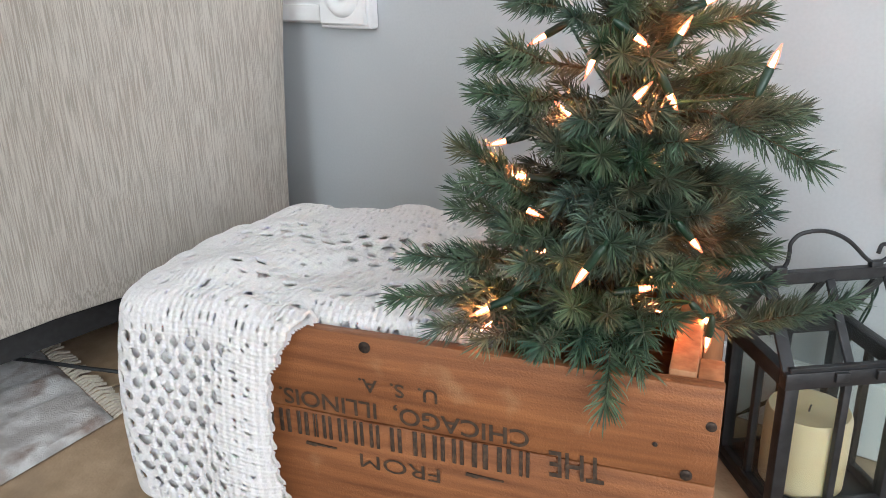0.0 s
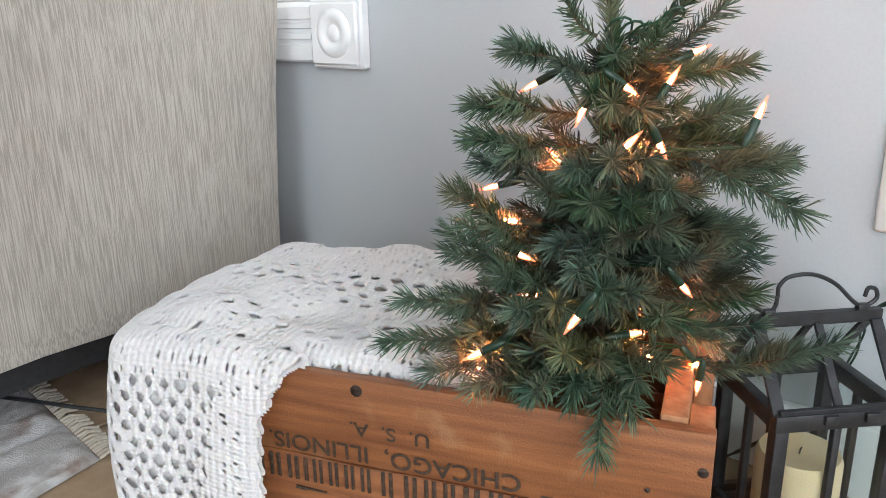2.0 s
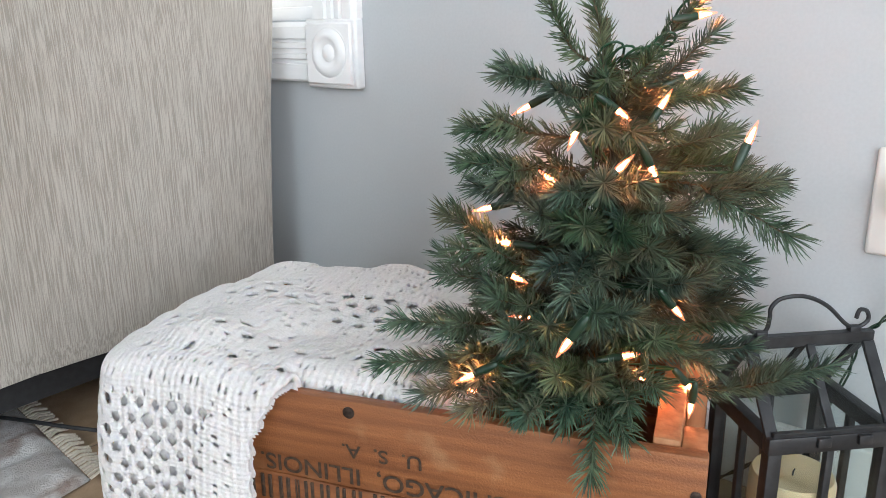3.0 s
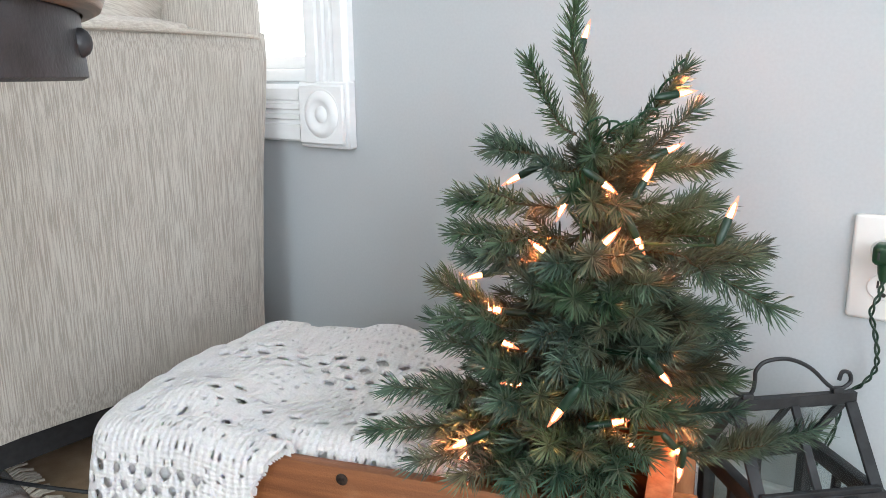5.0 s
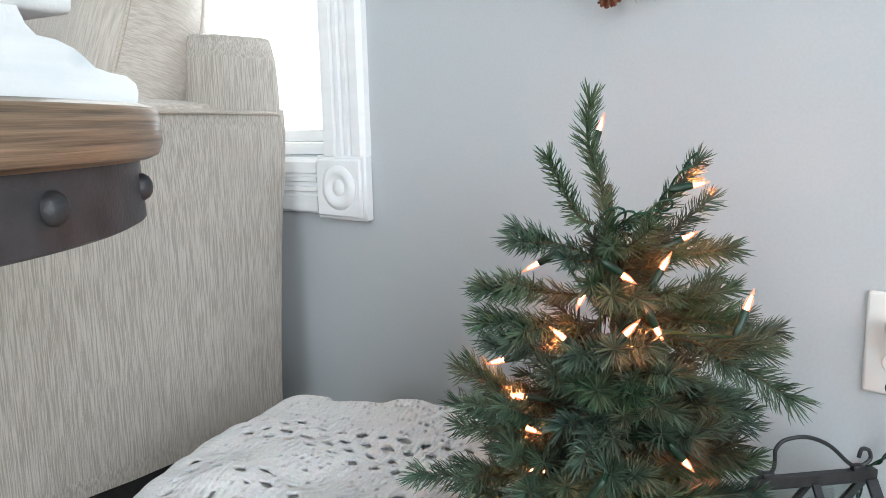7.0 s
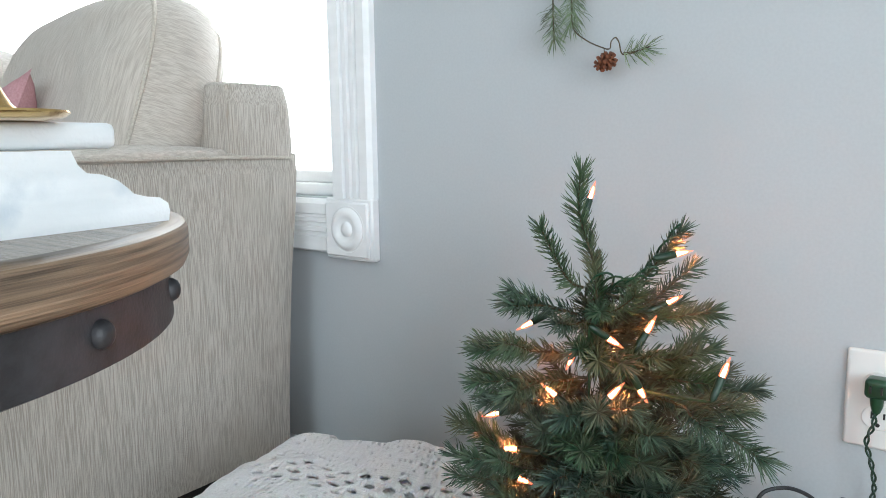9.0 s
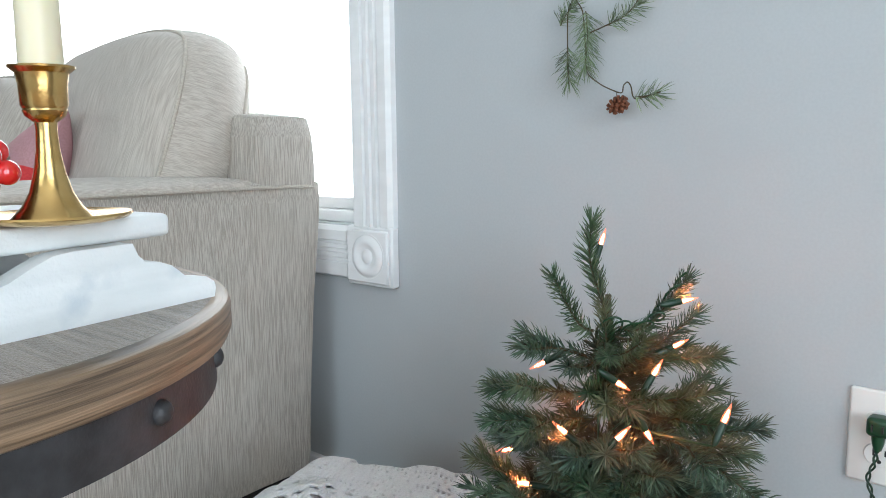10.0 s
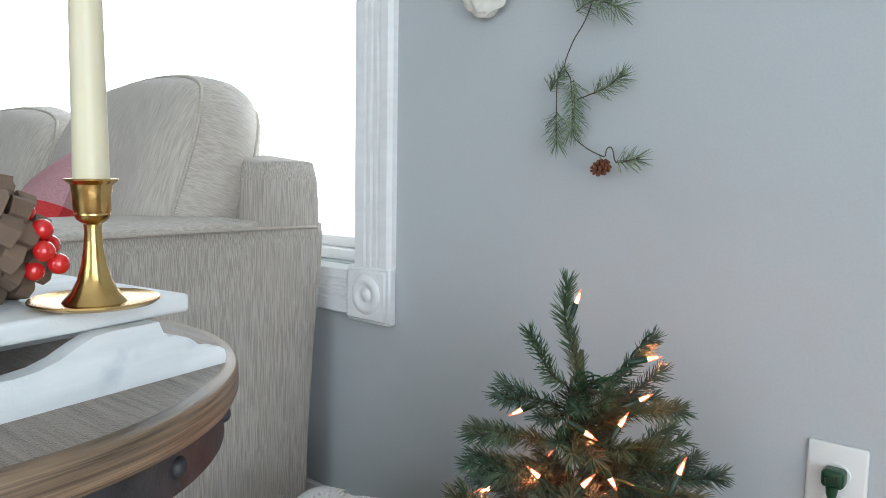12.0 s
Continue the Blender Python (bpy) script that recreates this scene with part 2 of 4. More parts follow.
def part(name, bm, material, parent, label="", smooth=True):
    """Links a bmesh as one mesh object under a thing or a part."""
    me = bpy.data.meshes.new(name)
    bm.normal_update()
    bm.to_mesh(me)
    bm.free()
    me.materials.append(material)
    if smooth:
        me.polygons.foreach_set("use_smooth", [True] * len(me.polygons))
        me.set_sharp_from_angle(angle=radians(38))
    ob = new(name, me)
    if parent is not None:
        ob.parent = parent
    if label:
        tagged(ob, label)
    return ob


def box(x0, x1, y0, y1, z0, z1, bevel=0.0, seg=2, bm=None):
    """A box between two corners with rounded edges, as a bmesh."""
    own = bmesh.new()
    r = bmesh.ops.create_cube(own, size=1.0)
    bmesh.ops.transform(own, verts=r["verts"], matrix=Matrix.LocRotScale(((x0 + x1) / 2, (y0 + y1) / 2, (z0 + z1) / 2), None, (abs(x1 - x0), abs(y1 - y0), abs(z1 - z0))))
    if bevel:
        bmesh.ops.bevel(own, geom=own.edges[:], offset=bevel, segments=seg, profile=0.5, affect="EDGES")
    if bm is None:
        return own
    me = bpy.data.meshes.new("tmp")
    own.to_mesh(me)
    own.free()
    bm.from_mesh(me)
    bpy.data.meshes.remove(me)
    return bm


def moved(bm, m):
    bmesh.ops.transform(bm, verts=bm.verts[:], matrix=m)
    return bm


def tube(points, r, seg=8, bm=None, closed=False, taper=None):
    """A round tube along points."""
    bm = bm or bmesh.new()
    pts = [Vector(p) for p in points]
    rings, n = [], len(pts)
    side = None
    for i, p in enumerate(pts):
        a = pts[(i - 1) % n] if (closed or i) else p
        b = pts[(i + 1) % n] if (closed or i < n - 1) else p
        t = (b - a).normalized()
        if side is None:
            side = t.orthogonal().normalized()
        side = (side - t * side.dot(t)).normalized()
        up = t.cross(side)
        rr = r if taper is None else r * taper(i / (n - 1))
        rings.append([bm.verts.new(p + (side * math.cos(k * math.tau / seg) + up * math.sin(k * math.tau / seg)) * rr) for k in range(seg)])
    for i in range(n if closed else n - 1):
        a, b = rings[i], rings[(i + 1) % n]
        for k in range(seg):
            bm.faces.new((a[k], a[(k + 1) % seg], b[(k + 1) % seg], b[k]))
    if not closed:
        bm.faces.new(rings[0][::-1])
        bm.faces.new(rings[-1])
    return bm


def lathe(profile, seg=40, bm=None, at=(0, 0, 0)):
    """A body turned round z from (radius, height) rows."""
    bm = bm or bmesh.new()
    rings = []
    for r, z in profile:
        if r < 1e-6:
            rings.append([bm.verts.new((at[0], at[1], at[2] + z))])
        else:
            rings.append([bm.verts.new((at[0] + r * math.cos(k * math.tau / seg), at[1] + r * math.sin(k * math.tau / seg), at[2] + z)) for k in range(seg)])
    for a, b in zip(rings, rings[1:]):
        for k in range(seg):
            q = [a[k % len(a)], a[(k + 1) % seg % len(a)], b[(k + 1) % seg % len(b)], b[k % len(b)]]
            q = list(dict.fromkeys(q))
            if len(q) > 2:
                bm.faces.new(q)
    bmesh.ops.recalc_face_normals(bm, faces=bm.faces[:])
    return bm


def prism(outline, axis_from, axis_to, m=None):
    """An outline in the local x-z plane, made solid from y = axis_from to axis_to."""
    bm = bmesh.new()
    a = [bm.verts.new((x, axis_from, z)) for x, z in outline]
    b = [bm.verts.new((x, axis_to, z)) for x, z in outline]
    n = len(outline)
    bm.faces.new(a)
    bm.faces.new(b[::-1])
    for i in range(n):
        bm.faces.new((a[i], b[i], b[(i + 1) % n], a[(i + 1) % n]))
    bmesh.ops.recalc_face_normals(bm, faces=bm.faces[:])
    return moved(bm, m) if m else bm


def spline(points, steps=10):
    """Catmull-Rom through points."""
    p = [Vector(q) for q in points]
    p = [p[0] * 2 - p[1]] + p + [p[-1] * 2 - p[-2]]
    out = []
    for i in range(1, len(p) - 2):
        a, b, c, d = p[i - 1:i + 3]
        for k in range(steps):
            t = k / steps
            out.append(0.5 * ((2 * b) + (c - a) * t + (2 * a - 5 * b + 4 * c - d) * t * t + (3 * b - a - 3 * c + d) * t ** 3))
    out.append(p[-2])
    return out


# ---- setting ----
WY = 1.2                    # the window wall's face
WX0, WX1, WZ0, WZ1 = -3.30, -0.812, 0.572, 1.95      # the window's clear opening
RX0, RX1, RY0, RZ = -3.6, 2.2, -2.6, 2.45


def structure(name, bm, material, label):
    return tagged(part(name, bm, material, None, label, smooth=False), category=name.split("_")[0], kind="structure")


bm = box(RX0, WX0, WY, WY + 0.16, 0, RZ)
box(WX1, RX1, WY, WY + 0.16, 0, RZ, bm=bm)
box(WX0, WX1, WY, WY + 0.16, 0, WZ0, bm=bm)
box(WX0, WX1, WY, WY + 0.16, WZ1, RZ, bm=bm)
structure("wall_north", bm, M_WALL, "smooth light grey painted wall with a window")
bm = box(RX1, RX1 + 0.12, RY0, -1.8, 0, RZ)
box(RX1, RX1 + 0.12, 0.3, WY, 0, RZ, bm=bm)
box(RX1, RX1 + 0.12, -1.8, 0.3, 2.2, RZ, bm=bm)
structure("wall_east", bm, M_WALL, "light grey painted wall with a wide door opening")
bm = box(RX0, -0.55, RY0 - 0.12, RY0, 0, RZ)
box(1.15, RX1, RY0 - 0.12, RY0, 0, RZ, bm=bm)
box(-0.55, 1.15, RY0 - 0.12, RY0, 0, 0.8, bm=bm)
box(-0.55, 1.15, RY0 - 0.12, RY0, 2.2, RZ, bm=bm)
structure("wall_south", bm, M_WALL, "light grey painted wall with a window opening")
structure("wall_west", box(RX0 - 0.12, RX0, RY0, WY, 0, RZ), M_WALL, "plain light grey painted wall")
structure("ceiling", box(RX0, RX1, RY0, WY, RZ, RZ + 0.1), M_CEIL, "plain white painted ceiling")
structure("floor", box(RX0, RX1, RY0, WY, -0.1, -0.003), M_GROUT, "tan stone-look tiled floor")
structure("baseboard", box(RX0, RX1, WY - 0.014, WY, 0, 0.095, 0.003), M_TRIM, "white painted baseboard along the grey wall")
backdrop = structure("backdrop", box(-30, 8, 6.0, 6.05, -4, 9), M_SKYCARD, "blown-out white winter daylight outside")

# the window: frame, sash, fluted casing and corner blocks
window = thing("window_1", "white framed window with fluted casing and rosette corner blocks", "window", (WX1, WY, WZ0), kind="structure")


def flutes(length):
    """A fluted board: its section in x-z, run along y."""
    pts = [(0, 0), (0, 0.014), (0.004, 0.019), (0.028, 0.019), (0.030, 0.0135), (0.036, 0.0135), (0.038, 0.019), (0.045, 0.019), (0.047, 0.0135),
           (0.053, 0.0135), (0.055, 0.019), (0.062, 0.019), (0.064, 0.0135), (0.068, 0.0135), (0.070, 0.019), (0.088, 0.019), (0.096, 0.012), (0.096, 0)]
    return prism(pts, 0, length)


# casing runs: local x across the board, z out of the wall
bm = moved(flutes(1.40), Matrix(((1, 0, 0, -0.013), (0, 0, -1, 0), (0, 1, 0, 0.0), (0, 0, 0, 1))))
part("side_casing", bm, M_TRIM, window)
bm = moved(flutes(2.40), Matrix(((0, -1, 0, -0.030), (0, 0, -1, 0), (1, 0, 0, -0.099), (0, 0, 0, 1))))
part("bottom_casing", bm, M_TRIM, window)


def rosette(px, pz):
    bm = box(px - 0.063, px + 0.052, -0.019, 0.0, pz - 0.054, pz + 0.054, 0.003, 1)
    box(px - 0.057, px + 0.046, -0.026, -0.018, pz - 0.048, pz + 0.048, 0.003, 1, bm=bm)
    block = part("corner_block", bm, M_TRIM, window)
    prof = [(0.0, 0.0065), (0.006, 0.0062), (0.011, 0.0035), (0.0135, 0.0012), (0.017, 0.0014), (0.021, 0.0045), (0.026, 0.0068), (0.031, 0.0062),
            (0.036, 0.003), (0.0385, -0.0005), (0.041, 0.001), (0.043, -0.001)]
    ring = lathe(prof, 48)
    moved(ring, Matrix.Translation((px - 0.003, -0.0255, pz + 0.001)) @ Matrix.Rotation(radians(90), 4, "X") @ Matrix.Diagonal((1.0, 1.0, 1.0, 1)))
    part("rosette", ring, M_TRIM, block)


rosette(0.033, -0.053)
bm = box(WX0 - WX1, 0.0, 0.02, 0.15, 0.0, 0.022, 0.003)
part("window_sill", bm, M_TRIM, window)
bm = box(WX0 - WX1, -0.001, 0.045, 0.10, 0.022, 0.045, 0.004)
box(-0.022, 0.0, 0.045, 0.10, 0.045, 1.378, 0.004, bm=bm)
part("window_frame", bm, M_TRIM, window)
bm = box(WX0 - WX1, -0.022, 0.07, 0.074, 0.045, 1.378)
pane = part("pane", bm, M_PANE, window)
pane.visible_shadow = False

# ---- sofa ----
SX = -0.885                 # the outer face of the sofa's arm
sofa = thing("sofa", "tan strie upholstered sofa under the window, on a black base", "sofa", (SX, 0.70, 0))


def puffed_box(x0, x1, y0, y1, z0, z1, r, bulge, n=(10, 14, 14), wob=0.003, seed=0):
    """An upholstered block: rounded edges, faces that swell a little and are not quite flat."""
    bm = bmesh.new()
    bmesh.ops.create_cube(bm, size=2.0)
    bmesh.ops.subdivide_edges(bm, edges=bm.edges[:], cuts=n[1], use_grid_fill=True)
    c = Vector(((x0 + x1) / 2, (y0 + y1) / 2, (z0 + z1) / 2))
    h = Vector(((x1 - x0) / 2, (y1 - y0) / 2, (z1 - z0) / 2))
    for v in bm.verts:
        p = v.co.copy()
        q = Vector((p.x * h.x, p.y * h.y, p.z * h.z))
        inner = Vector(tuple(max(-h[i] + r, min(h[i] - r, q[i])) for i in range(3)))
        d = q - inner
        if d.length > 1e-9:
            q = inner + d.normalized() * r if d.length > r else q
        f = [1 - abs(p[i]) ** 2 for i in range(3)]
        for i in range(3):
            if abs(p[i]) > 0.98:
                j, k = [m for m in range(3) if m != i]
                q[i] += math.copysign(bulge * f[j] ** 0.5 * f[k] ** 0.5, p[i])
        w = noise.noise_vector(q * 7 + Vector((seed, seed * 2, 0))) * wob
        v.co = c + q + w
    return bm


def piping(points, parent, r=0.0035, closed=False):
    return part("piping", tube(points, r, 8, closed=closed), M_PIPING, parent)


def rel(ob, pts):
    o = ob.matrix_world.translation
    return [Vector(p) - o for p in pts]


def raked(bm):
    """The sofa's rear leans: lower down it stands further from the wall."""
    for v in bm.verts:
        if v.co.y > 0.2:
            v.co.y -= 0.042 * max(0.0, 0.655 - v.co.z) / 0.55 * min(1.0, (v.co.y - 0.2) / 0.2)
    return bm


arm = part("arm", raked(puffed_box(-0.22, 0.0, -0.52, 0.460, 0.108, 0.655, 0.012, 0.004, wob=0.004)), M_SOFA, sofa)
piping(spline([(0.0, -0.50, 0.648), (0.002, -0.2, 0.650), (0.003, 0.1, 0.650), (0.002, 0.30, 0.648), (-0.001, 0.420, 0.645), (-0.005, 0.446, 0.642)], 8), arm)
part("arm_top", puffed_box(-0.216, -0.004, -0.50, 0.315, 0.640, 0.664, 0.011, 0.008, wob=0.002, seed=21), M_CUSHION, arm)
back = part("backrest", raked(puffed_box(-1.95, -0.004, 0.308, 0.464, 0.108, 0.777, 0.030, 0.004, wob=0.005, seed=3)), M_SOFA, sofa)
part("seat_base", puffed_box(-1.95, -0.23, -0.50, 0.30, 0.108, 0.30, 0.012, 0.003, seed=5), M_SOFA, sofa)
part("arm", puffed_box(-2.17, -1.952, -0.52, 0.448, 0.108, 0.655, 0.012, 0.004, seed=8), M_SOFA, sofa)
part("dust_cloth", box(-2.15, -0.035, -0.49, 0.39, 0.062, 0.112), M_BLACK, sofa, "black cloth under the seat")
for lx, ly in ((-0.10, -0.44), (-0.10, 0.36), (-2.07, -0.44), (-2.07, 0.36)):
    part("foot", lathe([(0, 0.0), (0.026, 0.0), (0.032, 0.03), (0.036, 0.064), (0, 0.064)], 16, at=(lx, ly, 0)), M_BLACK, sofa)
for k in range(3):
    x1 = -0.235 - k * 0.572
    seat = tagged(part("seat_cushion", puffed_box(x1 - 0.566, x1, -0.53, 0.27, 0.302, 0.46, 0.035, 0.02, seed=11 + k), M_CUSHION, None),
                  "tan strie seat cushion lying on the sofa", "cushion", "seat cushions on the sofa")
    seat.matrix_world = Matrix.Translation((SX, 0.70, 0))


def boxed_cushion(w, h, t, label, m, seed):
    """A boxed cushion: two swelling faces, a side strip and piping along both edges; local x across, z up, y through."""
    ob = thing("back_cushion", label, "cushion", group="back cushions on the sofa")
    ob.matrix_world = m
    n = 26
    vs, fs = [], []

    def edge(a, b):
        ea = math.copysign(abs(a) ** 1.0, a)
        s = 1 - 0.17 * (abs(a * b)) ** 2.2
        return Vector((ea * w / 2 * s * (1 - 0.03 * (1 - b * b)), 0, b * h / 2 * s))

    for side in (-1, 1):
        base = len(vs)
        for i in range(n + 1):
            for j in range(n + 1):
                a, b = 2 * i / n - 1, 2 * j / n - 1
                p = edge(a, b)
                puff = 0.055 * ((1 - a ** 4) * (1 - b ** 4)) ** 0.6
                wr = noise.noise(Vector((a * 3, b * 3, seed + side))) * 0.008
                cr = noise.noise(Vector((a * 9 + b * 5, b * 3, seed + 5))) * 0.004 * (1 - (1 - a * a) * (1 - b * b))
                vs.append((p.x, side * (t / 2 + puff + (wr + cr) * (1 - a ** 8) * (1 - b ** 8)), p.z))
        for i in range(n):
            for j in range(n):
                q = [base + i * (n + 1) + j, base + (i + 1) * (n + 1) + j, base + (i + 1) * (n + 1) + j + 1, base + i * (n + 1) + j + 1]
                fs.append(q if side < 0 else q[::-1])
    ring = [(i, 0) for i in range(n)] + [(n, j) for j in range(n)] + [(n - i, n) for i in range(n)] + [(0, n - j) for j in range(n)]
    idx = [i * (n + 1) + j for i, j in ring]
    off = (n + 1) ** 2
    strips = [idx]
    for f in (0.15, 0.32, 0.5, 0.68, 0.85):
        row = []
        for k in idx:
            c = Vector(vs[k]).lerp(Vector(vs[k + off]), f)
            row.append(len(vs))
            vs.append(c + Vector((c.x, 0, c.z)).normalized() * (0.030 * math.sin(f * math.pi) ** 0.8 + 0.005 * noise.noise(c * 18)))
        strips.append(row)
    strips.append([k + off for k in idx])
    for a, b in zip(strips, strips[1:]):
        for k in range(len(idx)):
            k2 = (k + 1) % len(idx)
            fs.append((a[k2], a[k], b[k], b[k2]))
    link_mesh("cover", vs, fs, None, ob, kinds=[0] * (2 * n * n) + [1] * (len(fs) - 2 * n * n), mats=[M_CUSHION, M_BOXING])
    for s in (0, off):
        piping([vs[k + s] for k in idx], ob, 0.0042, True)
    return ob


boxed_cushion(0.63, 0.46, 0.125, "plump tan back cushion with piped edges against the sofa back",
              pose(-1.275, 0.985, 0.692, -21, -3, -3), 1)
boxed_cushion(0.60, 0.44, 0.125, "tan strie back cushion leaning on the sofa's back", pose(-1.93, 0.985, 0.665, -21, 0, 2), 7)
boxed_cushion(0.60, 0.44, 0.125, "tan strie back cushion leaning on the sofa's back", pose(-2.55, 0.985, 0.66, -21, 0, 0), 9)

# throw pillow with a pattern of triangles
n = 24
vs, fs, ks = [], [], []
for side in (-1, 1):
    base = len(vs)
    for i in range(n + 1):
        for j in range(n + 1):
            a, b = 2 * i / n - 1, 2 * j / n - 1
            s = 1 - 0.10 * (1 - abs(a * b)) * max(abs(a), abs(b)) ** 4
            t = 0.075 * ((1 - a ** 2) * (1 - b ** 2)) ** 0.5
            vs.append((a * 0.19 * s, side * t, b * 0.19 * s))
    for i in range(n):
        for j in range(n):
            q = [base + i * (n + 1) + j, base + (i + 1) * (n + 1) + j, base + (i + 1) * (n + 1) + j + 1, base + i * (n + 1) + j + 1]
            cell = (i // 8 + 2 * (j // 8)) % 3
            hi_m, lo_m = (1 if cell == 1 else 2), (0 if cell else 2)
            d = i % 8 + j % 8
            if d == 7:
                for tri, km in (((q[0], q[1], q[3]), lo_m), ((q[1], q[2], q[3]), hi_m)):
                    fs.append(tri if side < 0 else tri[::-1])
                    ks.append(km)
            else:
                fs.append(q if side < 0 else q[::-1])
                ks.append(hi_m if d > 7 else lo_m)
pil = link_mesh("throw_pillow", vs, fs, M_PW, None, kinds=ks, mats=[M_PW, M_PR, M_PP])
pil.matrix_world = pose(-1.335, 0.80, 0.585, -24, -14, -12)
tagged(pil, "white throw pillow with red and dusty pink triangles on the sofa", "pillow")

# ---- crate ----
# local x runs along the crate from its left end to its right end, y goes back, z up
CL, CD, CH = 0.555, 0.29, 0.245
CROT = math.degrees(math.atan2(0.317, 0.948))
CM = pose(-0.026 - 0.948 * CL, 0.819 - 0.317 * CL, 0, 0, 0, CROT)
crate = thing("wooden_crate", "weathered orange pine crate, stencilled upside down, holding the tree", "crate")
crate.matrix_world = CM
TH = 0.013


def plank(x0, x1, y0, y1, z0, z1, material=M_CRATE, name="plank", bev=0.0018, seed=0, parent=crate):
    bm = box(x0, x1, y0, y1, z0, z1)
    bmesh.ops.subdivide_edges(bm, edges=[e for e in bm.edges if abs((e.verts[0].co - e.verts[1].co).x) > 0.05], cuts=22)
    bmesh.ops.bevel(bm, geom=[e for e in bm.edges if e.calc_length() > 0 and len(e.link_faces) == 2 and e.calc_face_angle(0) > 0.5],
                    offset=bev, segments=2, profile=0.5, affect="EDGES")
    for v in bm.verts:
        v.co.z += 0.0016 * noise.noise(Vector((v.co.x * 14 + seed, seed, 0)))
        v.co.y += 0.0009 * noise.noise(Vector((v.co.x * 9, v.co.z * 30, seed)))
    return part(name, bm, material, parent)


plank(0, CL, 0, TH, 0.1585, CH, seed=1)
plank(0, CL, 0.0005, TH, 0.012, 0.1575, seed=2)
plank(0, CL, CD - TH, CD, 0.13, CH, seed=3)
plank(0, CL, CD - TH, CD, 0.012, 0.129, seed=4)
plank(0, CL, 0, 0.097, 0, 0.0115, seed=5, name="bottom_plank")
plank(0, CL, 0.098, 0.192, 0, 0.0115, seed=6, name="bottom_plank")
plank(0, CL, 0.193, CD, 0, 0.0115, seed=7, name="bottom_plank")
for x0, x1 in ((CL - 0.042, CL - 0.021), (0.021, 0.042)):
    plank(x0, x1, TH + 0.0005, CD - TH - 0.0005, 0.012, CH + 0.004, M_CRATE_END, "end_board", seed=x0 * 50)
for x0, x1 in ((CL - 0.0205, CL - 0.001), (0.001, 0.0205)):
    plank(x0, x1, TH + 0.0005, TH + 0.042, 0.012, CH - 0.004, M_CRATE_END, "corner_cleat", seed=9)
    plank(x0, x1, CD - TH - 0.042, CD - TH - 0.0005, 0.012, CH - 0.004, M_CRATE_END, "corner_cleat", seed=12)


def nail_head(s, z, r=0.0042):
    part("nail", lathe([(0, -0.001), (r, -0.0005), (r, 0.0006), (r * 0.6, 0.0011), (0, 0.0012)], 14), M_NAIL, crate).matrix_local = pose(CL - s, -0.0004, z, 90)


for s, z, r in ((0.298, 0.234, 0.0056), (0.007, 0.212, 0.0042), (0.022, 0.165, 0.0048), (0.047, 0.188, 0.002), (0.30, 0.02, 0.004), (0.012, 0.06, 0.004), (0.535, 0.21, 0.004)):
    nail_head(s, z, r)


def lettering(text, s_mid, z_mid, width, height, turn=0.0, bold=0.012):
    """Stencilled words upside down on the crate's front."""
    cu = bpy.data.curves.new("lettering", "FONT")
    cu.body, cu.size, cu.align_x, cu.align_y, cu.offset = text, 1.0, "CENTER", "CENTER", bold
    tmp = new("lettering_tmp", cu)
    dg = bpy.context.evaluated_depsgraph_get()
    me = bpy.data.meshes.new_from_object(tmp.evaluated_get(dg))
    bpy.data.objects.remove(tmp)
    co = np.array([v.co[:] for v in me.vertices])
    lo, hi = co.min(0), co.max(0)
    for v in me.vertices:
        v.co = ((v.co.x - (lo[0] + hi[0]) / 2) * width / (hi[0] - lo[0]), (v.co.y - (lo[1] + hi[1]) / 2) * height / (hi[1] - lo[1]), 0)
    me.materials.clear()
    me.materials.append(M_INK)
    ob = new("lettering", me)
    ob.parent = crate
    ob.matrix_local = pose(CL - s_mid, -0.0016, z_mid, 90, 0, 0) @ pose(0, 0, 0, 0, 0, 180 + turn)
    return tagged(ob, "black stencilled lettering, upside down")


lettering("U.  S.  A.", 0.268, 0.1965, 0.076, 0.0135)
lettering("CHICAGO,  ILLINOIS.", 0.270, 0.1725, 0.243, 0.0195)
lettering("FROM", 0.270, 0.1155, 0.080, 0.0150, bold=0.0)
lettering("THE", 0.108, 0.1530, 0.046, 0.0255, 2.0)
# the maker's name as plain bars
at = 0.146
for w in ((0.013, 0.018, 0.021, 0.015, 0.016, 0.017, 0, 0.016, 0, 0.014, 0.014, 0.014, 0.014, 0.006, 0.017, 0.017, 0.013)):
    if w:
        z = 0.1455 - (at - 0.146) * 0.012
        for e in (0.15, 0.62):
            part("stencil_bar", box(CL - at - w * (e + 0.22), CL - at - w * e, -0.0015, 0.0002, z - 0.0125, z + 0.0125, 0.0004, 1), M_INK, crate)
    at += w + 0.0024 if w else 0.004
for s0, s1, z in ((0.171, 0.205, 0.124), (0.335, 0.367, 0.1225)):
    part("stencil_stroke", prism([(CL - s0, z), (CL - s1, z + 0.0012), (CL - s1 - 0.001, z - 0.0015), (CL - s1 + 0.010, z - 0.0028), (CL - s1 + 0.012, z - 0.0010), (CL - s0, z - 0.0012)], -0.0014, 0.0002), M_INK, crate)

# ---- crochet blanket over the crate's left end ----

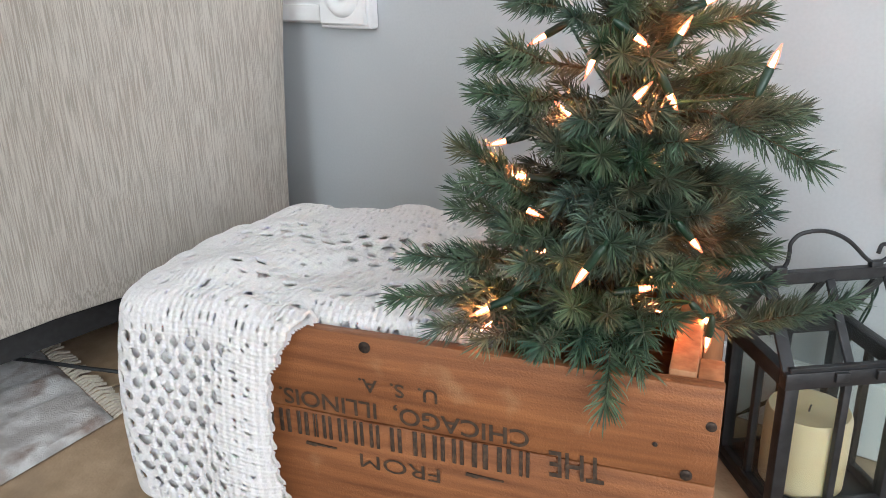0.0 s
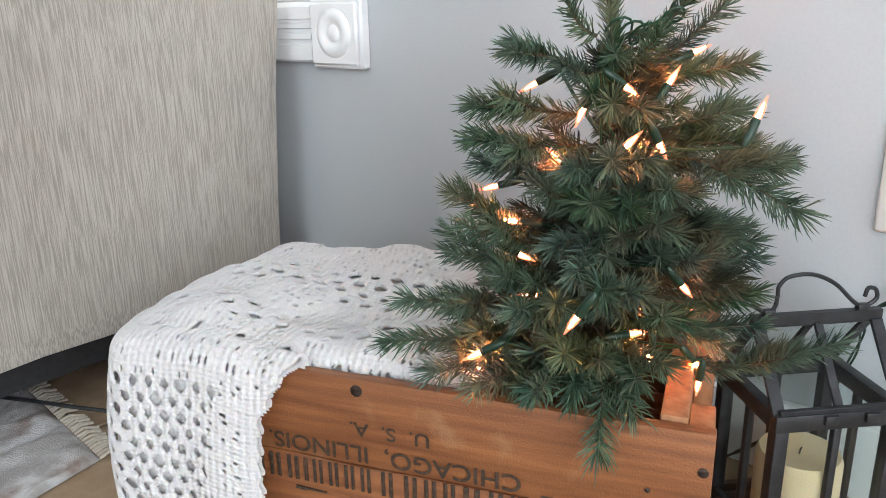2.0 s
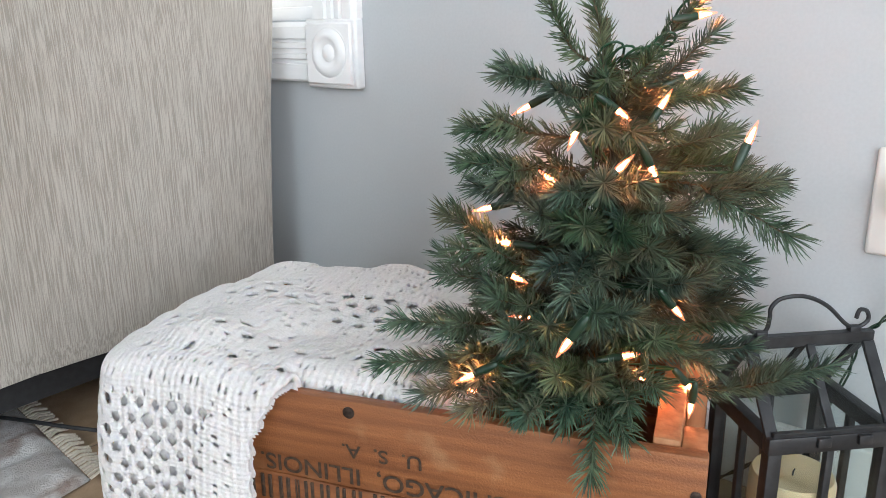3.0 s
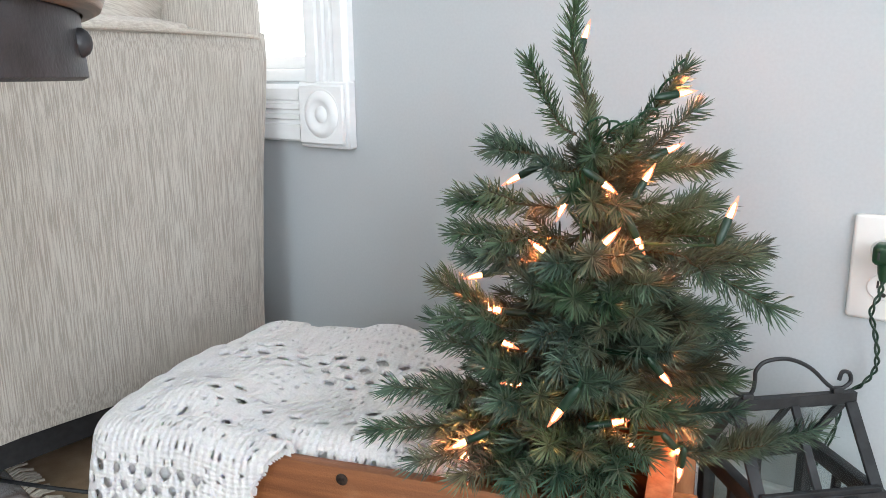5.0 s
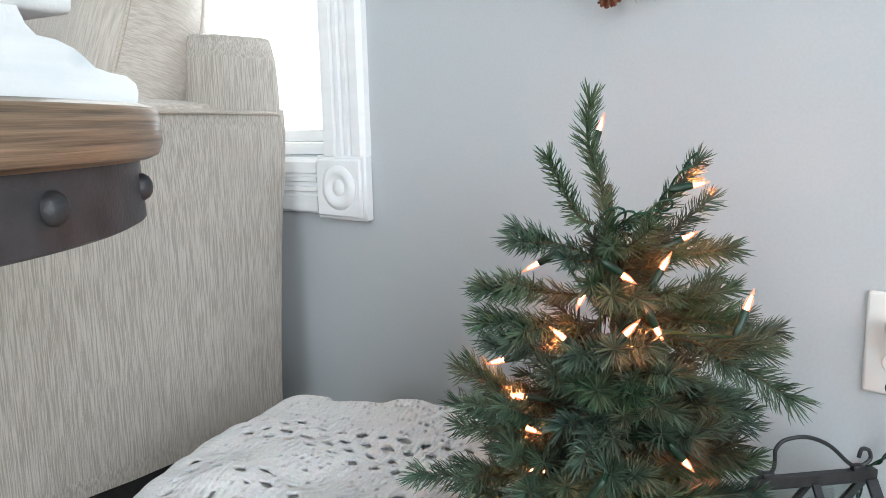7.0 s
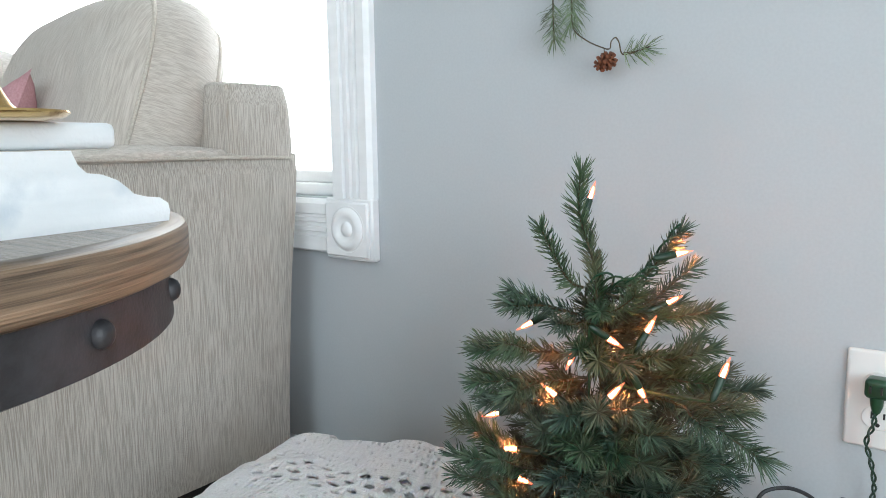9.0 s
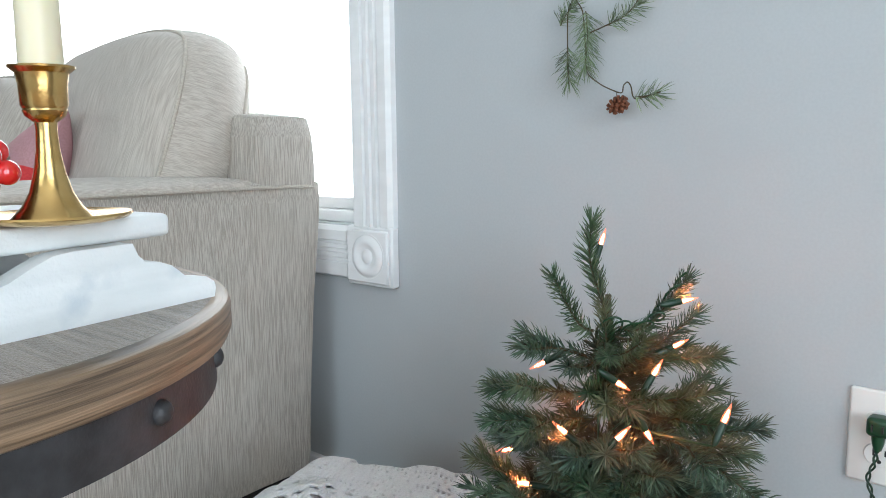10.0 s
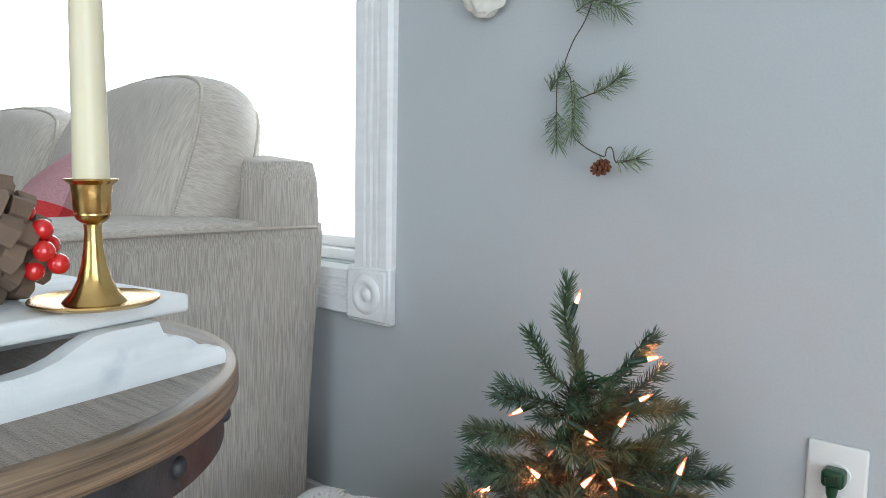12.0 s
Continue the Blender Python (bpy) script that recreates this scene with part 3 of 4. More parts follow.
def blanket_height(s, q):
    """Height of the heap over the crate, from a few folds: s from the right end, q from the front."""
    ctrl = ((0.37, 0.00, 0.254), (0.46, 0.0, 0.262), (0.555, 0.01, 0.258), (0.473, 0.06, 0.281), (0.474, 0.125, 0.270), (0.387, 0.108, 0.249), (0.29, 0.09, 0.262),
            (0.355, 0.125, 0.232), (0.435, 0.285, 0.256), (0.40, 0.331, 0.275), (0.22, 0.04, 0.248), (0.22, 0.30, 0.240), (0.54, 0.15, 0.266), (0.55, 0.30, 0.253), (0.47, 0.33, 0.252), (0.35, 0.34, 0.268), (0.30, 0.02, 0.258), (0.25, 0.015, 0.252), (0.34, 0.03, 0.256))
    a = b = 0.0
    for cs, cq, cz in ctrl:
        w = 1.0 / ((s - cs) ** 2 + (q - cq) ** 2 + 0.0009) ** 1.6
        a, b = a + w * cz, b + w
    return a / b + 0.006 * noise.noise(Vector((s * 15, q * 15, 3))) + 0.003 * noise.noise(Vector((s * 40, q * 40, 7)))


def hem_at(v):
    """Where the blanket's hem hangs on the crate's front, by the drop below the edge."""
    return 0.350 + 0.036 * min(1.0, v / 0.07) - 0.010 * max(0.0, v - 0.15) / 0.08 + 0.0016 * math.sin(v * 300)


def perimeter(tau):
    """The blanket's upper edge: along the front to the left end, round it, and back along the rear. Returns s, q, and the outward direction."""
    R, S0, S1, Q0, Q1 = 0.038, 0.19, 0.567, -0.012, 0.335
    runs = (S1 - R - S0, R * math.pi / 2, Q1 - Q0 - 2 * R, R * math.pi / 2, S1 - R - S0)
    if tau < runs[0]:
        return S0 + tau, Q0, 0.0, -1.0
    tau -= runs[0]
    if tau < runs[1]:
        a = tau / R
        return S1 - R + R * math.sin(a), Q0 + R - R * math.cos(a), math.sin(a), -math.cos(a)
    tau -= runs[1]
    if tau < runs[2]:
        return S1, Q0 + R + tau, 1.0, 0.0
    tau -= runs[2]
    if tau < runs[3]:
        a = tau / R
        return S1 - R + R * math.cos(a), Q1 - R + R * math.sin(a), math.cos(a), math.sin(a)
    tau -= runs[3]
    return S1 - R - tau, Q1, 0.0, 1.0


def diamond(u, v, pu, pv, au, av):
    """True inside the holes of a staggered lattice."""
    row = math.floor(v / pv)
    du = (u / pu + 0.5 * (row % 2)) % 1.0 - 0.5
    dv = (v / pv) % 1.0 - 0.5
    jit = 0.84 + 0.42 * noise.noise(Vector((math.floor(u / pu + 0.5 * (row % 2)) * 3.1, row * 1.7, 5)))
    return (abs(du) / au) ** 1.3 + (abs(dv) / av) ** 1.3 < jit


def slit(u, v, pu, pv):
    """Narrow gaps between the posts of plain rows."""
    row = math.floor(v / pv)
    du = (u / pu + 0.5 * (row % 2)) % 1.0 - 0.5
    dv = (v / pv) % 1.0 - 0.5
    chance = noise.noise(Vector((math.floor(u / pu + 0.5 * (row % 2)) * 2.3, row * 3.7, 11)))
    return abs(du) < 0.15 and abs(dv) < 0.20 and chance > 0.05


CELL = 0.0023
TAU = 0.377 - 0.038 + 0.0597 * 2 + (0.347 - 0.076) + 0.339
NT, NS, NI = int(TAU / CELL), int(0.235 / CELL), 80
vs, relief, hole_uv = [], [], []
for i in range(NT + 1):
    tau = TAU * i / NT
    s, q, ns, nq = perimeter(tau)
    fold = math.sin(tau * 62) * 0.5 + math.sin(tau * 25 + 1.2)
    for j in range(NS + NI + 1):
        if j <= NS:
            r = (NS - j) * CELL
            R = 0.022
            a = min(r / R, math.pi / 2)
            out, down = R * math.sin(a) - R, R * (1 - math.cos(a)) + max(0.0, r - R * math.pi / 2)
            out += 0.010 * fold * (r / 0.22) ** 1.3 + (0.016 + 0.022 * max(0.0, ns)) * (r / 0.22)
            bow = 0.010 * math.sin(min(1.0, r / 0.235) * math.pi)
            ps, pq = s + ns * (out + bow), q + nq * (out + bow)
            zz = blanket_height(s - ns * 0.02, q - nq * 0.02) - down
            zz = max(zz, 0.006 + 0.004 * (1 + math.sin(tau * 40)))
            over = 0.19 + tau - hem_at(r)
            if 0 <= over < CELL and tau < 0.33:
                ps -= over
            hole_uv.append((0, tau, r, ps, pq))
        else:
            w = (j - NS) / NI
            w = w ** 0.9
            ks, kq = 0.20 + 0.19 * min(1.0, max(0.0, (s - 0.19) / 0.37)), 0.17
            es, eq = s - ns * 0.022, q - nq * 0.022
            ps, pq = es + (ks - es) * w, eq + (kq - eq) * w
            zz = blanket_height(ps, pq)
            if ps < 0.372:
                zz -= 0.024 * max(0.0, min(1.0, (0.040 - pq) / 0.026)) ** 1.5
            hole_uv.append((1, ps, pq, ps, pq))
        vs.append((CL - ps, pq, zz))
fs, whole = [], []
W = NS + NI + 1
for i in range(NT):
    for j in range(W - 1):
        k = i * W + j
        side, u, v, ps, pq = hole_uv[k]
        cut = False
        if side == 0:
            s_here = 0.19 + u
            hem = hem_at(v)
            if s_here < hem and u < 0.40 or (u > TAU - 0.32):
                continue
            P = min(s_here - hem, v * 0.8 + 0.012)
            if v > 0.222:
                cut = False
            elif P > 0.052:
                cut = diamond(u, v, 0.0185, 0.0155, 0.36, 0.43)
            elif P > 0.010:
                cut = slit(v if P == s_here - hem else u, P, 0.0075, 0.0135)
        else:
            if ps < 0.36 and pq < 0.0135:
                continue
            if pq < 0.045:
                cut = diamond(u, v, 0.05, 0.03, 0.10, 0.25) or slit(u, v, 0.0075, 0.0135)
            elif pq < 0.085:
                cut = diamond(u, v - 0.045, 0.030, 0.020, 0.30, 0.36)
            elif pq < 0.150:
                cut = slit(u, v, 0.0075, 0.013)
            elif pq < 0.225:
                cut = diamond(u, v - 0.15, 0.027, 0.0185, 0.32, 0.38)
            else:
                cut = slit(u, v, 0.0075, 0.013)
        whole.append((k, k + 1, k + W + 1, k + W))
        if not cut:
            fs.append(whole[-1])
blanket = link_mesh("crochet_blanket", vs, fs, M_YARN)
layer = blanket.data.uv_layers.new(name="rows")
rows = []
for k, k1, k2, k3 in fs:
    for c in (k, k1, k2, k3):
        side, u, v = hole_uv[c][:3]
        if side == 1 and hole_uv[k][0] == 0:
            u, v = hole_uv[c - 1][1], -CELL
        rows += [u, v]
layer.data.foreach_set("uv", rows)
bm = bmesh.new()
bm.from_mesh(blanket.data)
bmesh.ops.delete(bm, geom=[v for v in bm.verts if not v.link_faces], context="VERTS")
bm.to_mesh(blanket.data)
bm.free()
blanket.matrix_world = CM
sm = blanket.modifiers.new("even", "SMOOTH")
sm.factor, sm.iterations = 0.5, 2
so = blanket.modifiers.new("yarn", "SOLIDIFY")
so.thickness, so.offset = 0.0042, 0.0
ss = blanket.modifiers.new("round", "SUBSURF")
ss.levels = ss.render_levels = 1
# the layer folded under the open work
cloth = bpy.data.meshes.new("under_layer")
cloth.from_pydata(vs, [], whole)
cloth.materials.append(M_YARN)
bm = bmesh.new()
bm.from_mesh(cloth)
bmesh.ops.delete(bm, geom=[v for v in bm.verts if not v.link_faces], context="VERTS")
bm.normal_update()
flip = -1.0 if sum(v.normal.z for v in bm.verts) > 0 else 1.0
for v in bm.verts:
    v.co += v.normal * flip * (0.0075 + 0.002 * noise.noise(v.co * 60))
bm.to_mesh(cloth)
bm.free()
cloth.polygons.foreach_set("use_smooth", [True] * len(cloth.polygons))
under = new("under_layer", cloth)
under.parent = blanket
tagged(blanket, "white crochet blanket draped over the end of the crate", "blanket")

# ---- the small tree ----
TX, TY = -0.165, 0.925
RIGHT, NEAR = Vector((0.77, 0.64, 0)), Vector((0.64, -0.77, 0))
tree = thing("christmas_tree", "small artificial green pine tree standing in the crate", "tree", (TX, TY, 0.012))


def needles(path, per_m, length, rng, spread=0.9, thick=0.0006, tip_tuft=True, flat=0.0):
    """Many thin spikes round a twig."""
    vs, fs = [], []
    seglen = [(b - a).length for a, b in zip(path, path[1:])]
    total = sum(seglen)
    cnt = int(per_m * total)
    for k in range(cnt + (16 if tip_tuft else 0)):
        d = total * (k + rng.random()) / cnt if k < cnt else total * (0.97 + 0.03 * rng.random())
        d = min(d, total * 0.9999)
        i = 0
        while i < len(seglen) - 1 and d > seglen[i]:
            d -= seglen[i]
            i += 1
        a, b = path[i], path[i + 1]
        p = a.lerp(b, min(1.0, d / seglen[i]))
        t = (b - a).normalized()
        s = t.orthogonal().normalized()
        s.rotate(Matrix.Rotation(rng.random() * math.tau, 3, t))
        ang = spread * (0.65 + 0.5 * rng.random()) * (1.0 if k < cnt else 0.55)
        dr = t * math.cos(ang) + s * math.sin(ang)
        ln = length * (0.7 + 0.45 * rng.random())
        bend = Vector((0, 0, -0.06 * ln)) + t * 0.26 * ln
        o = dr.orthogonal().normalized() * thick * 0.85
        o2 = dr.cross(o)
        m = p + dr * ln * 0.80 + bend * 0.55
        e = p + dr * ln + bend
        c = len(vs)
        vs += [p + o, p - o * 0.5 + o2 * 0.87, p - o * 0.5 - o2 * 0.87, m + o * 0.85, m - (o * 0.5 - o2 * 0.87) * 0.85, m - (o * 0.5 + o2 * 0.87) * 0.85, e]
        for q in range(3):
            r = (q + 1) % 3
            fs += [(c + q, c + r, c + 3 + r, c + 3 + q), (c + 3 + q, c + 3 + r, c + 6)]
    return vs, fs


def branch(parent, path, rng, per_m=2000, length=0.0190, name="branch", spread=1.18, material=None, twig=0.0018, thick=0.00088, sides=0):
    """A twig with its needles, and short side twigs towards its tip, as one mesh."""
    paths = [path]
    for k in range(sides):
        f = rng.uniform(0.45, 0.72)
        i = int(f * (len(path) - 2))
        t = (path[i + 1] - path[i]).normalized()
        side = t.cross(Vector((0, 0, 1))).normalized() * (1 if k % 2 else -1)
        d = (t * 0.8 + side * rng.uniform(0.45, 0.75) + Vector((0, 0, rng.uniform(-0.15, 0.35)))).normalized()
        ln = rng.uniform(0.030, 0.045)
        paths.append([path[i], path[i] + d * ln * 0.5, path[i] + d * ln + t * 0.006])
    vs, fs, kinds = [], [], []
    for p in paths:
        v, f = needles(p, per_m, length, rng, spread, thick)
        bm = tube(p, twig, 5, taper=lambda t: 1 - 0.6 * t)
        bm.verts.index_update()
        c, c2 = len(vs), len(vs) + len(v)
        vs += v + [q.co.copy() for q in bm.verts]
        fs += [[c + a for a in q] for q in f] + [[c2 + a.index for a in q.verts] for q in bm.faces]
        kinds += [0] * len(f) + [1] * len(bm.faces)
        bm.free()
    return link_mesh(name, vs, fs, None, parent, kinds=kinds, mats=[material or M_NEEDLE, M_TWIG])


rng = random.Random(4)
part("trunk", tube([(0, 0, 0.0), (0.002, 0, 0.2), (-0.004, 0.002, 0.4), (-0.014, 0.004, 0.55)], 0.0085, 10, taper=lambda t: 1 - 0.65 * t), M_TWIG, tree, "brown wrapped wire trunk")


def twig_tip(r, f, z):
    return RIGHT * r + NEAR * f + Vector((0, 0, z - 0.012))


def reach(root_z, tip, sag=0.0):
    """A bough from the trunk to a tip, bowed up or down in the middle."""
    root = twig_tip(-0.016 * max(0.0, root_z - 0.2) / 0.35, 0, root_z)
    out = root.lerp(tip, 0.5) + Vector((0, 0, sag - 0.006))
    return spline([root, out, tip], 7)


# the boughs, tier by tier: height at the trunk, then the tip's offset to the right, towards the room, its height, and the bow
TOP_BOUGHS = (
    (0.524, -0.071, 0.030, 0.588, -0.012),
    (0.536, 0.062, 0.020, 0.583, -0.022),
    (0.498, 0.069, 0.030, 0.549, -0.008),
    (0.501, 0.013, 0.050, 0.528, 0),
    (0.493, -0.101, 0.020, 0.519, 0.01),
    (0.486, 0.098, 0.000, 0.498, 0.008),
    (0.491, -0.033, 0.100, 0.483, 0),
    (0.516, -0.022, 0.060, 0.516, 0),
    (0.457, -0.129, 0.030, 0.475, 0.008),
    (0.433, -0.132, 0.050, 0.450, 0.006),
    (0.449, 0.104, 0.000, 0.462, 0),
    (0.438, 0.089, 0.030, 0.448, 0),
    (0.501, -0.062, 0.060, 0.507, 0),
    (0.465, 0.026, 0.070, 0.477, 0),
)
MIDDLE_BOUGHS = (
    (0.417, 0.159, -0.020, 0.415, 0),
    (0.412, 0.094, 0.140, 0.408, 0.03),
    (0.417, -0.039, 0.130, 0.448, 0),
    (0.406, 0.008, 0.120, 0.422, 0),
    (0.387, -0.053, 0.135, 0.417, 0),
    (0.357, -0.149, 0.020, 0.400, -0.012),
    (0.340, -0.140, 0.060, 0.381, 0),
    (0.326, -0.152, 0.020, 0.346, 0),
    (0.412, -0.121, 0.040, 0.427, 0.004),
    (0.373, 0.089, 0.040, 0.366, 0.01),
    (0.345, 0.122, -0.010, 0.351, 0),
    (0.323, 0.133, -0.010, 0.323, 0),
    (0.288, 0.139, -0.010, 0.288, 0),
    (0.379, -0.079, 0.090, 0.416, 0),
    (0.357, -0.063, 0.140, 0.366, 0.02),
    (0.357, 0.006, 0.100, 0.390, 0),
)
LOW_BOUGHS = (
    (0.294, -0.191, 0.050, 0.314, 0),
    (0.259, -0.205, 0.070, 0.284, 0.006),
    (0.288, -0.106, 0.140, 0.339, 0),
    (0.306, -0.045, 0.150, 0.356, 0),
    (0.253, -0.073, 0.150, 0.306, 0),
    (0.263, -0.018, 0.150, 0.283, 0.01),
    (0.281, 0.006, 0.130, 0.325, 0),
    (0.247, 0.183, 0.060, 0.265, -0.02),
    (0.265, 0.122, 0.030, 0.272, 0),
    (0.228, -0.094, 0.150, 0.276, 0.015),
    (0.240, -0.136, 0.130, 0.272, 0.01),
    (0.228, -0.048, 0.165, 0.233, 0.045),
    (0.300, -0.112, 0.090, 0.346, 0),
    (0.329, 0.039, 0.090, 0.356, 0),
    (0.281, -0.047, 0.150, 0.356, 0),
    (0.252, -0.171, 0.090, 0.264, 0.006),
)
for tier in (TOP_BOUGHS, MIDDLE_BOUGHS, LOW_BOUGHS):
    for root_z, r, f, z, sag in tier:
        path = reach(root_z, twig_tip(r, f, z), sag)
        size = (path[-1] - path[0]).length
        start = 1 if size < 0.07 else len(path) // 4
        branch(tree, path[start:], rng, per_m=2350, length=(0.0195 if f > 0.08 else 0.0180) if z < 0.5 else 0.0158, spread=1.08, thick=0.00072, sides=0 if size < 0.085 or z > 0.53 else 2 if size < 0.17 else 3)
branch(tree, spline([twig_tip(-0.011, 0, 0.480), twig_tip(-0.014, 0, 0.544), twig_tip(-0.030, 0, 0.600), twig_tip(-0.029, 0, 0.638)], 6), rng, per_m=2500, length=0.0175, spread=0.95, thick=0.00072)
# shorter boughs close to the trunk and on the far side, coloured dark as shade
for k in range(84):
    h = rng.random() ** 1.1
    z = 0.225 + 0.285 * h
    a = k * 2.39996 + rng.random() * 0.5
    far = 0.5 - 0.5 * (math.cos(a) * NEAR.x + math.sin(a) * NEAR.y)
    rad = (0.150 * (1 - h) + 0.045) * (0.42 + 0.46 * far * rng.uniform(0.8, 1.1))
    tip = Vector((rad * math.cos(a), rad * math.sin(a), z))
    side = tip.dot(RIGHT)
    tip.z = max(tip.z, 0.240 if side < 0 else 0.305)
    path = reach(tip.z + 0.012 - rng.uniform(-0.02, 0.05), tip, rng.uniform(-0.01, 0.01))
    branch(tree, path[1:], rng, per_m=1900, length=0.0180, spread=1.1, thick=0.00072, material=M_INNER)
# burlap-wrapped foot inside the crate
part("foot", lathe([(0, 0), (0.05, 0), (0.058, 0.03), (0.05, 0.075), (0.018, 0.095), (0, 0.095)], 24), M_TWIG, tree, "brown weighted foot")

# ---- string of lights ----
BULBS = ((-0.196, 0.946, 0.616, 20), (-0.102, 0.945, 0.563, 82), (-0.112, 0.951, 0.515, 70), (-0.120, 0.919, 0.494, 35), (-0.171, 0.862, 0.469, 200), (-0.036, 0.878, 0.477, 27),
         (-0.237, 0.891, 0.486, 240), (-0.135, 0.872, 0.489, 125), (-0.115, 0.835, 0.454, 50), (-0.107, 0.875, 0.445, 150), (-0.196, 0.868, 0.430, 310), (-0.252, 0.852, 0.400, 255),
         (-0.222, 0.838, 0.376, 275), (-0.214, 0.845, 0.344, 120), (-0.084, 0.887, 0.329, 140), (-0.114, 0.756, 0.337, 210), (-0.19, 0.820, 0.320, 270), (-0.110, 0.854, 0.294, 88),
         (-0.104, 0.872, 0.266, 180), (-0.079, 0.918, 0.249, 140), (-0.077, 0.920, 0.229, 180), (-0.211, 0.769, 0.279, 240), (-0.205, 0.786, 0.281, 225), (-0.225, 0.797, 0.254, 220))


def fairy_light(x, y, z, lean):
    """A lit bulb in its socket; lean is how far it turns from upright in the picture's plane."""
    ob = thing("fairy_light", "lit warm miniature bulb in a dark green socket on the tree", "light bulb", group="fairy lights on the tree")
    ob.matrix_world = Matrix.Translation((x, y, z)) @ Matrix.Rotation(radians(40), 4, "Z") @ Matrix.Rotation(radians(lean), 4, "Y") @ Matrix.Rotation(radians(-12), 4, "X")
    part("bulb", lathe([(0, 0.0135), (0.0006, 0.012), (0.0013, 0.0085), (0.0026, 0.004), (0.0031, 0.0), (0.0030, -0.004), (0.0026, -0.0065), (0, -0.0065)], 12), M_BULB, ob, "glowing clear pointed bulb")
    part("filament", tube([(0.0, 0, -0.0045), (0.0002, 0, -0.001), (0, 0, 0.003), (0, 0, 0.007)], 0.0017, 8, taper=lambda t: 1 - 0.75 * t * t), M_FILAMENT, ob)
    part("socket", lathe([(0, -0.0055), (0.0031, -0.0055), (0.0036, -0.008), (0.0036, -0.020), (0.0028, -0.026), (0.0014, -0.028), (0, -0.028)], 12), M_SOCKET, ob)
    return ob.matrix_world @ Vector((0, 0, -0.028))


ends = [fairy_light(*b) for b in BULBS]
pts = [Vector((TX - 0.012, TY, 0.50))]
part_wire = [ends[0], Vector((TX - 0.018, TY - 0.004, 0.572)), Vector((TX - 0.010, TY, 0.52)), Vector((TX - 0.012, TY, 0.50))]
for a, b in zip(ends[2:], ends[3:]):
    pts.append(a)
    m = (a + b) / 2
    k = 0.10 if m.z > 0.50 else 0.40
    m = Vector((TX - 0.012 + (m.x - TX) * k, TY + (m.y - TY) * k, min(a.z, b.z) - (0.06 if m.z > 0.50 else 0.012)))
    pts.append(m)
pts.append(ends[-1])
wire = part("wire_string", tube(spline(pts, 6), 0.0011, 6), M_WIRE, None, "thin green wire of the light string wound through the tree")
tagged(wire, category="wire")
part("lead", tube(spline(part_wire, 6), 0.0011, 6), M_WIRE, wire)
coil = []
arm_path = [p + Vector((TX, TY, 0.012)) for p in reach(0.536, twig_tip(0.062, 0.020, 0.583), -0.022)]
for k in range(90):
    f = k / 89 * (len(arm_path) - 1)
    i = min(int(f), len(arm_path) - 2)
    p = arm_path[i].lerp(arm_path[i + 1], f - i)
    coil.append(p + Vector((math.cos(k * 0.55) * 0.009, math.sin(k * 0.55) * 0.006, math.cos(k * 0.55 + 0.8) * 0.009)))
coil = part("wire_coil", tube(coil, 0.0012, 6), M_WIRE, None, "green light wire coiled round the upper bough of the tree")
tagged(coil, category="wire")

# ---- lantern and its candle ----
LM = pose(-0.0661, 1.0546, 0, 0, 0, 44.9)
lantern = thing("lantern", "black metal house-shaped lantern with glass panes on the floor", "lantern")
lantern.matrix_world = LM
LL, LW, LE, LR = 0.119, 0.055, 0.169, 0.247       # length, half width, eaves, ridge


def bar(a, b, w, d, name, parent=lantern):
    """A flat metal bar between two points."""
    a, b = Vector(a), Vector(b)
    t = (b - a)
    bm = box(-w / 2, w / 2, -d / 2, d / 2, 0, t.length, 0.0007, 1)
    q = t.to_track_quat("Z", "Y")
    moved(bm, Matrix.Translation(a) @ q.to_matrix().to_4x4())
    return part(name, bm, M_IRON, parent)


part("base", box(-0.006, LL + 0.006, -LW - 0.006, LW + 0.006, 0, 0.010, 0.001), M_IRON, lantern)
bm = box(-0.006, LL + 0.006, -LW - 0.006, -LW + 0.002, 0.0095, 0.020, 0.001)
box(-0.006, LL + 0.006, LW - 0.002, LW + 0.006, 0.0095, 0.020, 0.001, bm=bm)
box(-0.006, 0.002, -LW + 0.002, LW - 0.002, 0.0095, 0.020, 0.001, bm=bm)
box(LL - 0.002, LL + 0.006, -LW + 0.002, LW - 0.002, 0.0095, 0.020, 0.001, bm=bm)
part("base_rim", bm, M_IRON, lantern)
for px in (0, LL):
    for py in (-LW, LW):
        part("post", box(px - 0.007, px + 0.007, py - 0.007, py + 0.007, 0.0195, LE - 0.012, 0.001), M_IRON, lantern)
for px, py in ((LL / 2, -LW), (LL / 2, LW), (0, 0), (LL, 0)):
    part("mullion", box(px - 0.0038, px + 0.0038, py - 0.0038, py + 0.0038, 0.0195, LE - 0.012, 0.0008), M_IRON, lantern)
bm = box(-0.009, LL + 0.009, -LW - 0.009, -LW + 0.004, LE - 0.0125, LE + 0.005, 0.001)
box(-0.009, LL + 0.009, LW - 0.004, LW + 0.009, LE - 0.0125, LE + 0.005, 0.001, bm=bm)
box(-0.009, 0.004, -LW + 0.004, LW - 0.004, LE - 0.0125, LE + 0.005, 0.001, bm=bm)
box(LL - 0.004, LL + 0.009, -LW + 0.004, LW - 0.004, LE - 0.0125, LE + 0.005, 0.001, bm=bm)
part("eaves_frame", bm, M_IRON, lantern)
for px in (-0.003, LL / 2, LL + 0.003):
    for sy in (-1, 1):
        bar((px, sy * (LW + 0.003), LE + 0.001), (px, sy * 0.004, LR - 0.004), 0.013 if px != LL / 2 else 0.009, 0.004, "rafter")
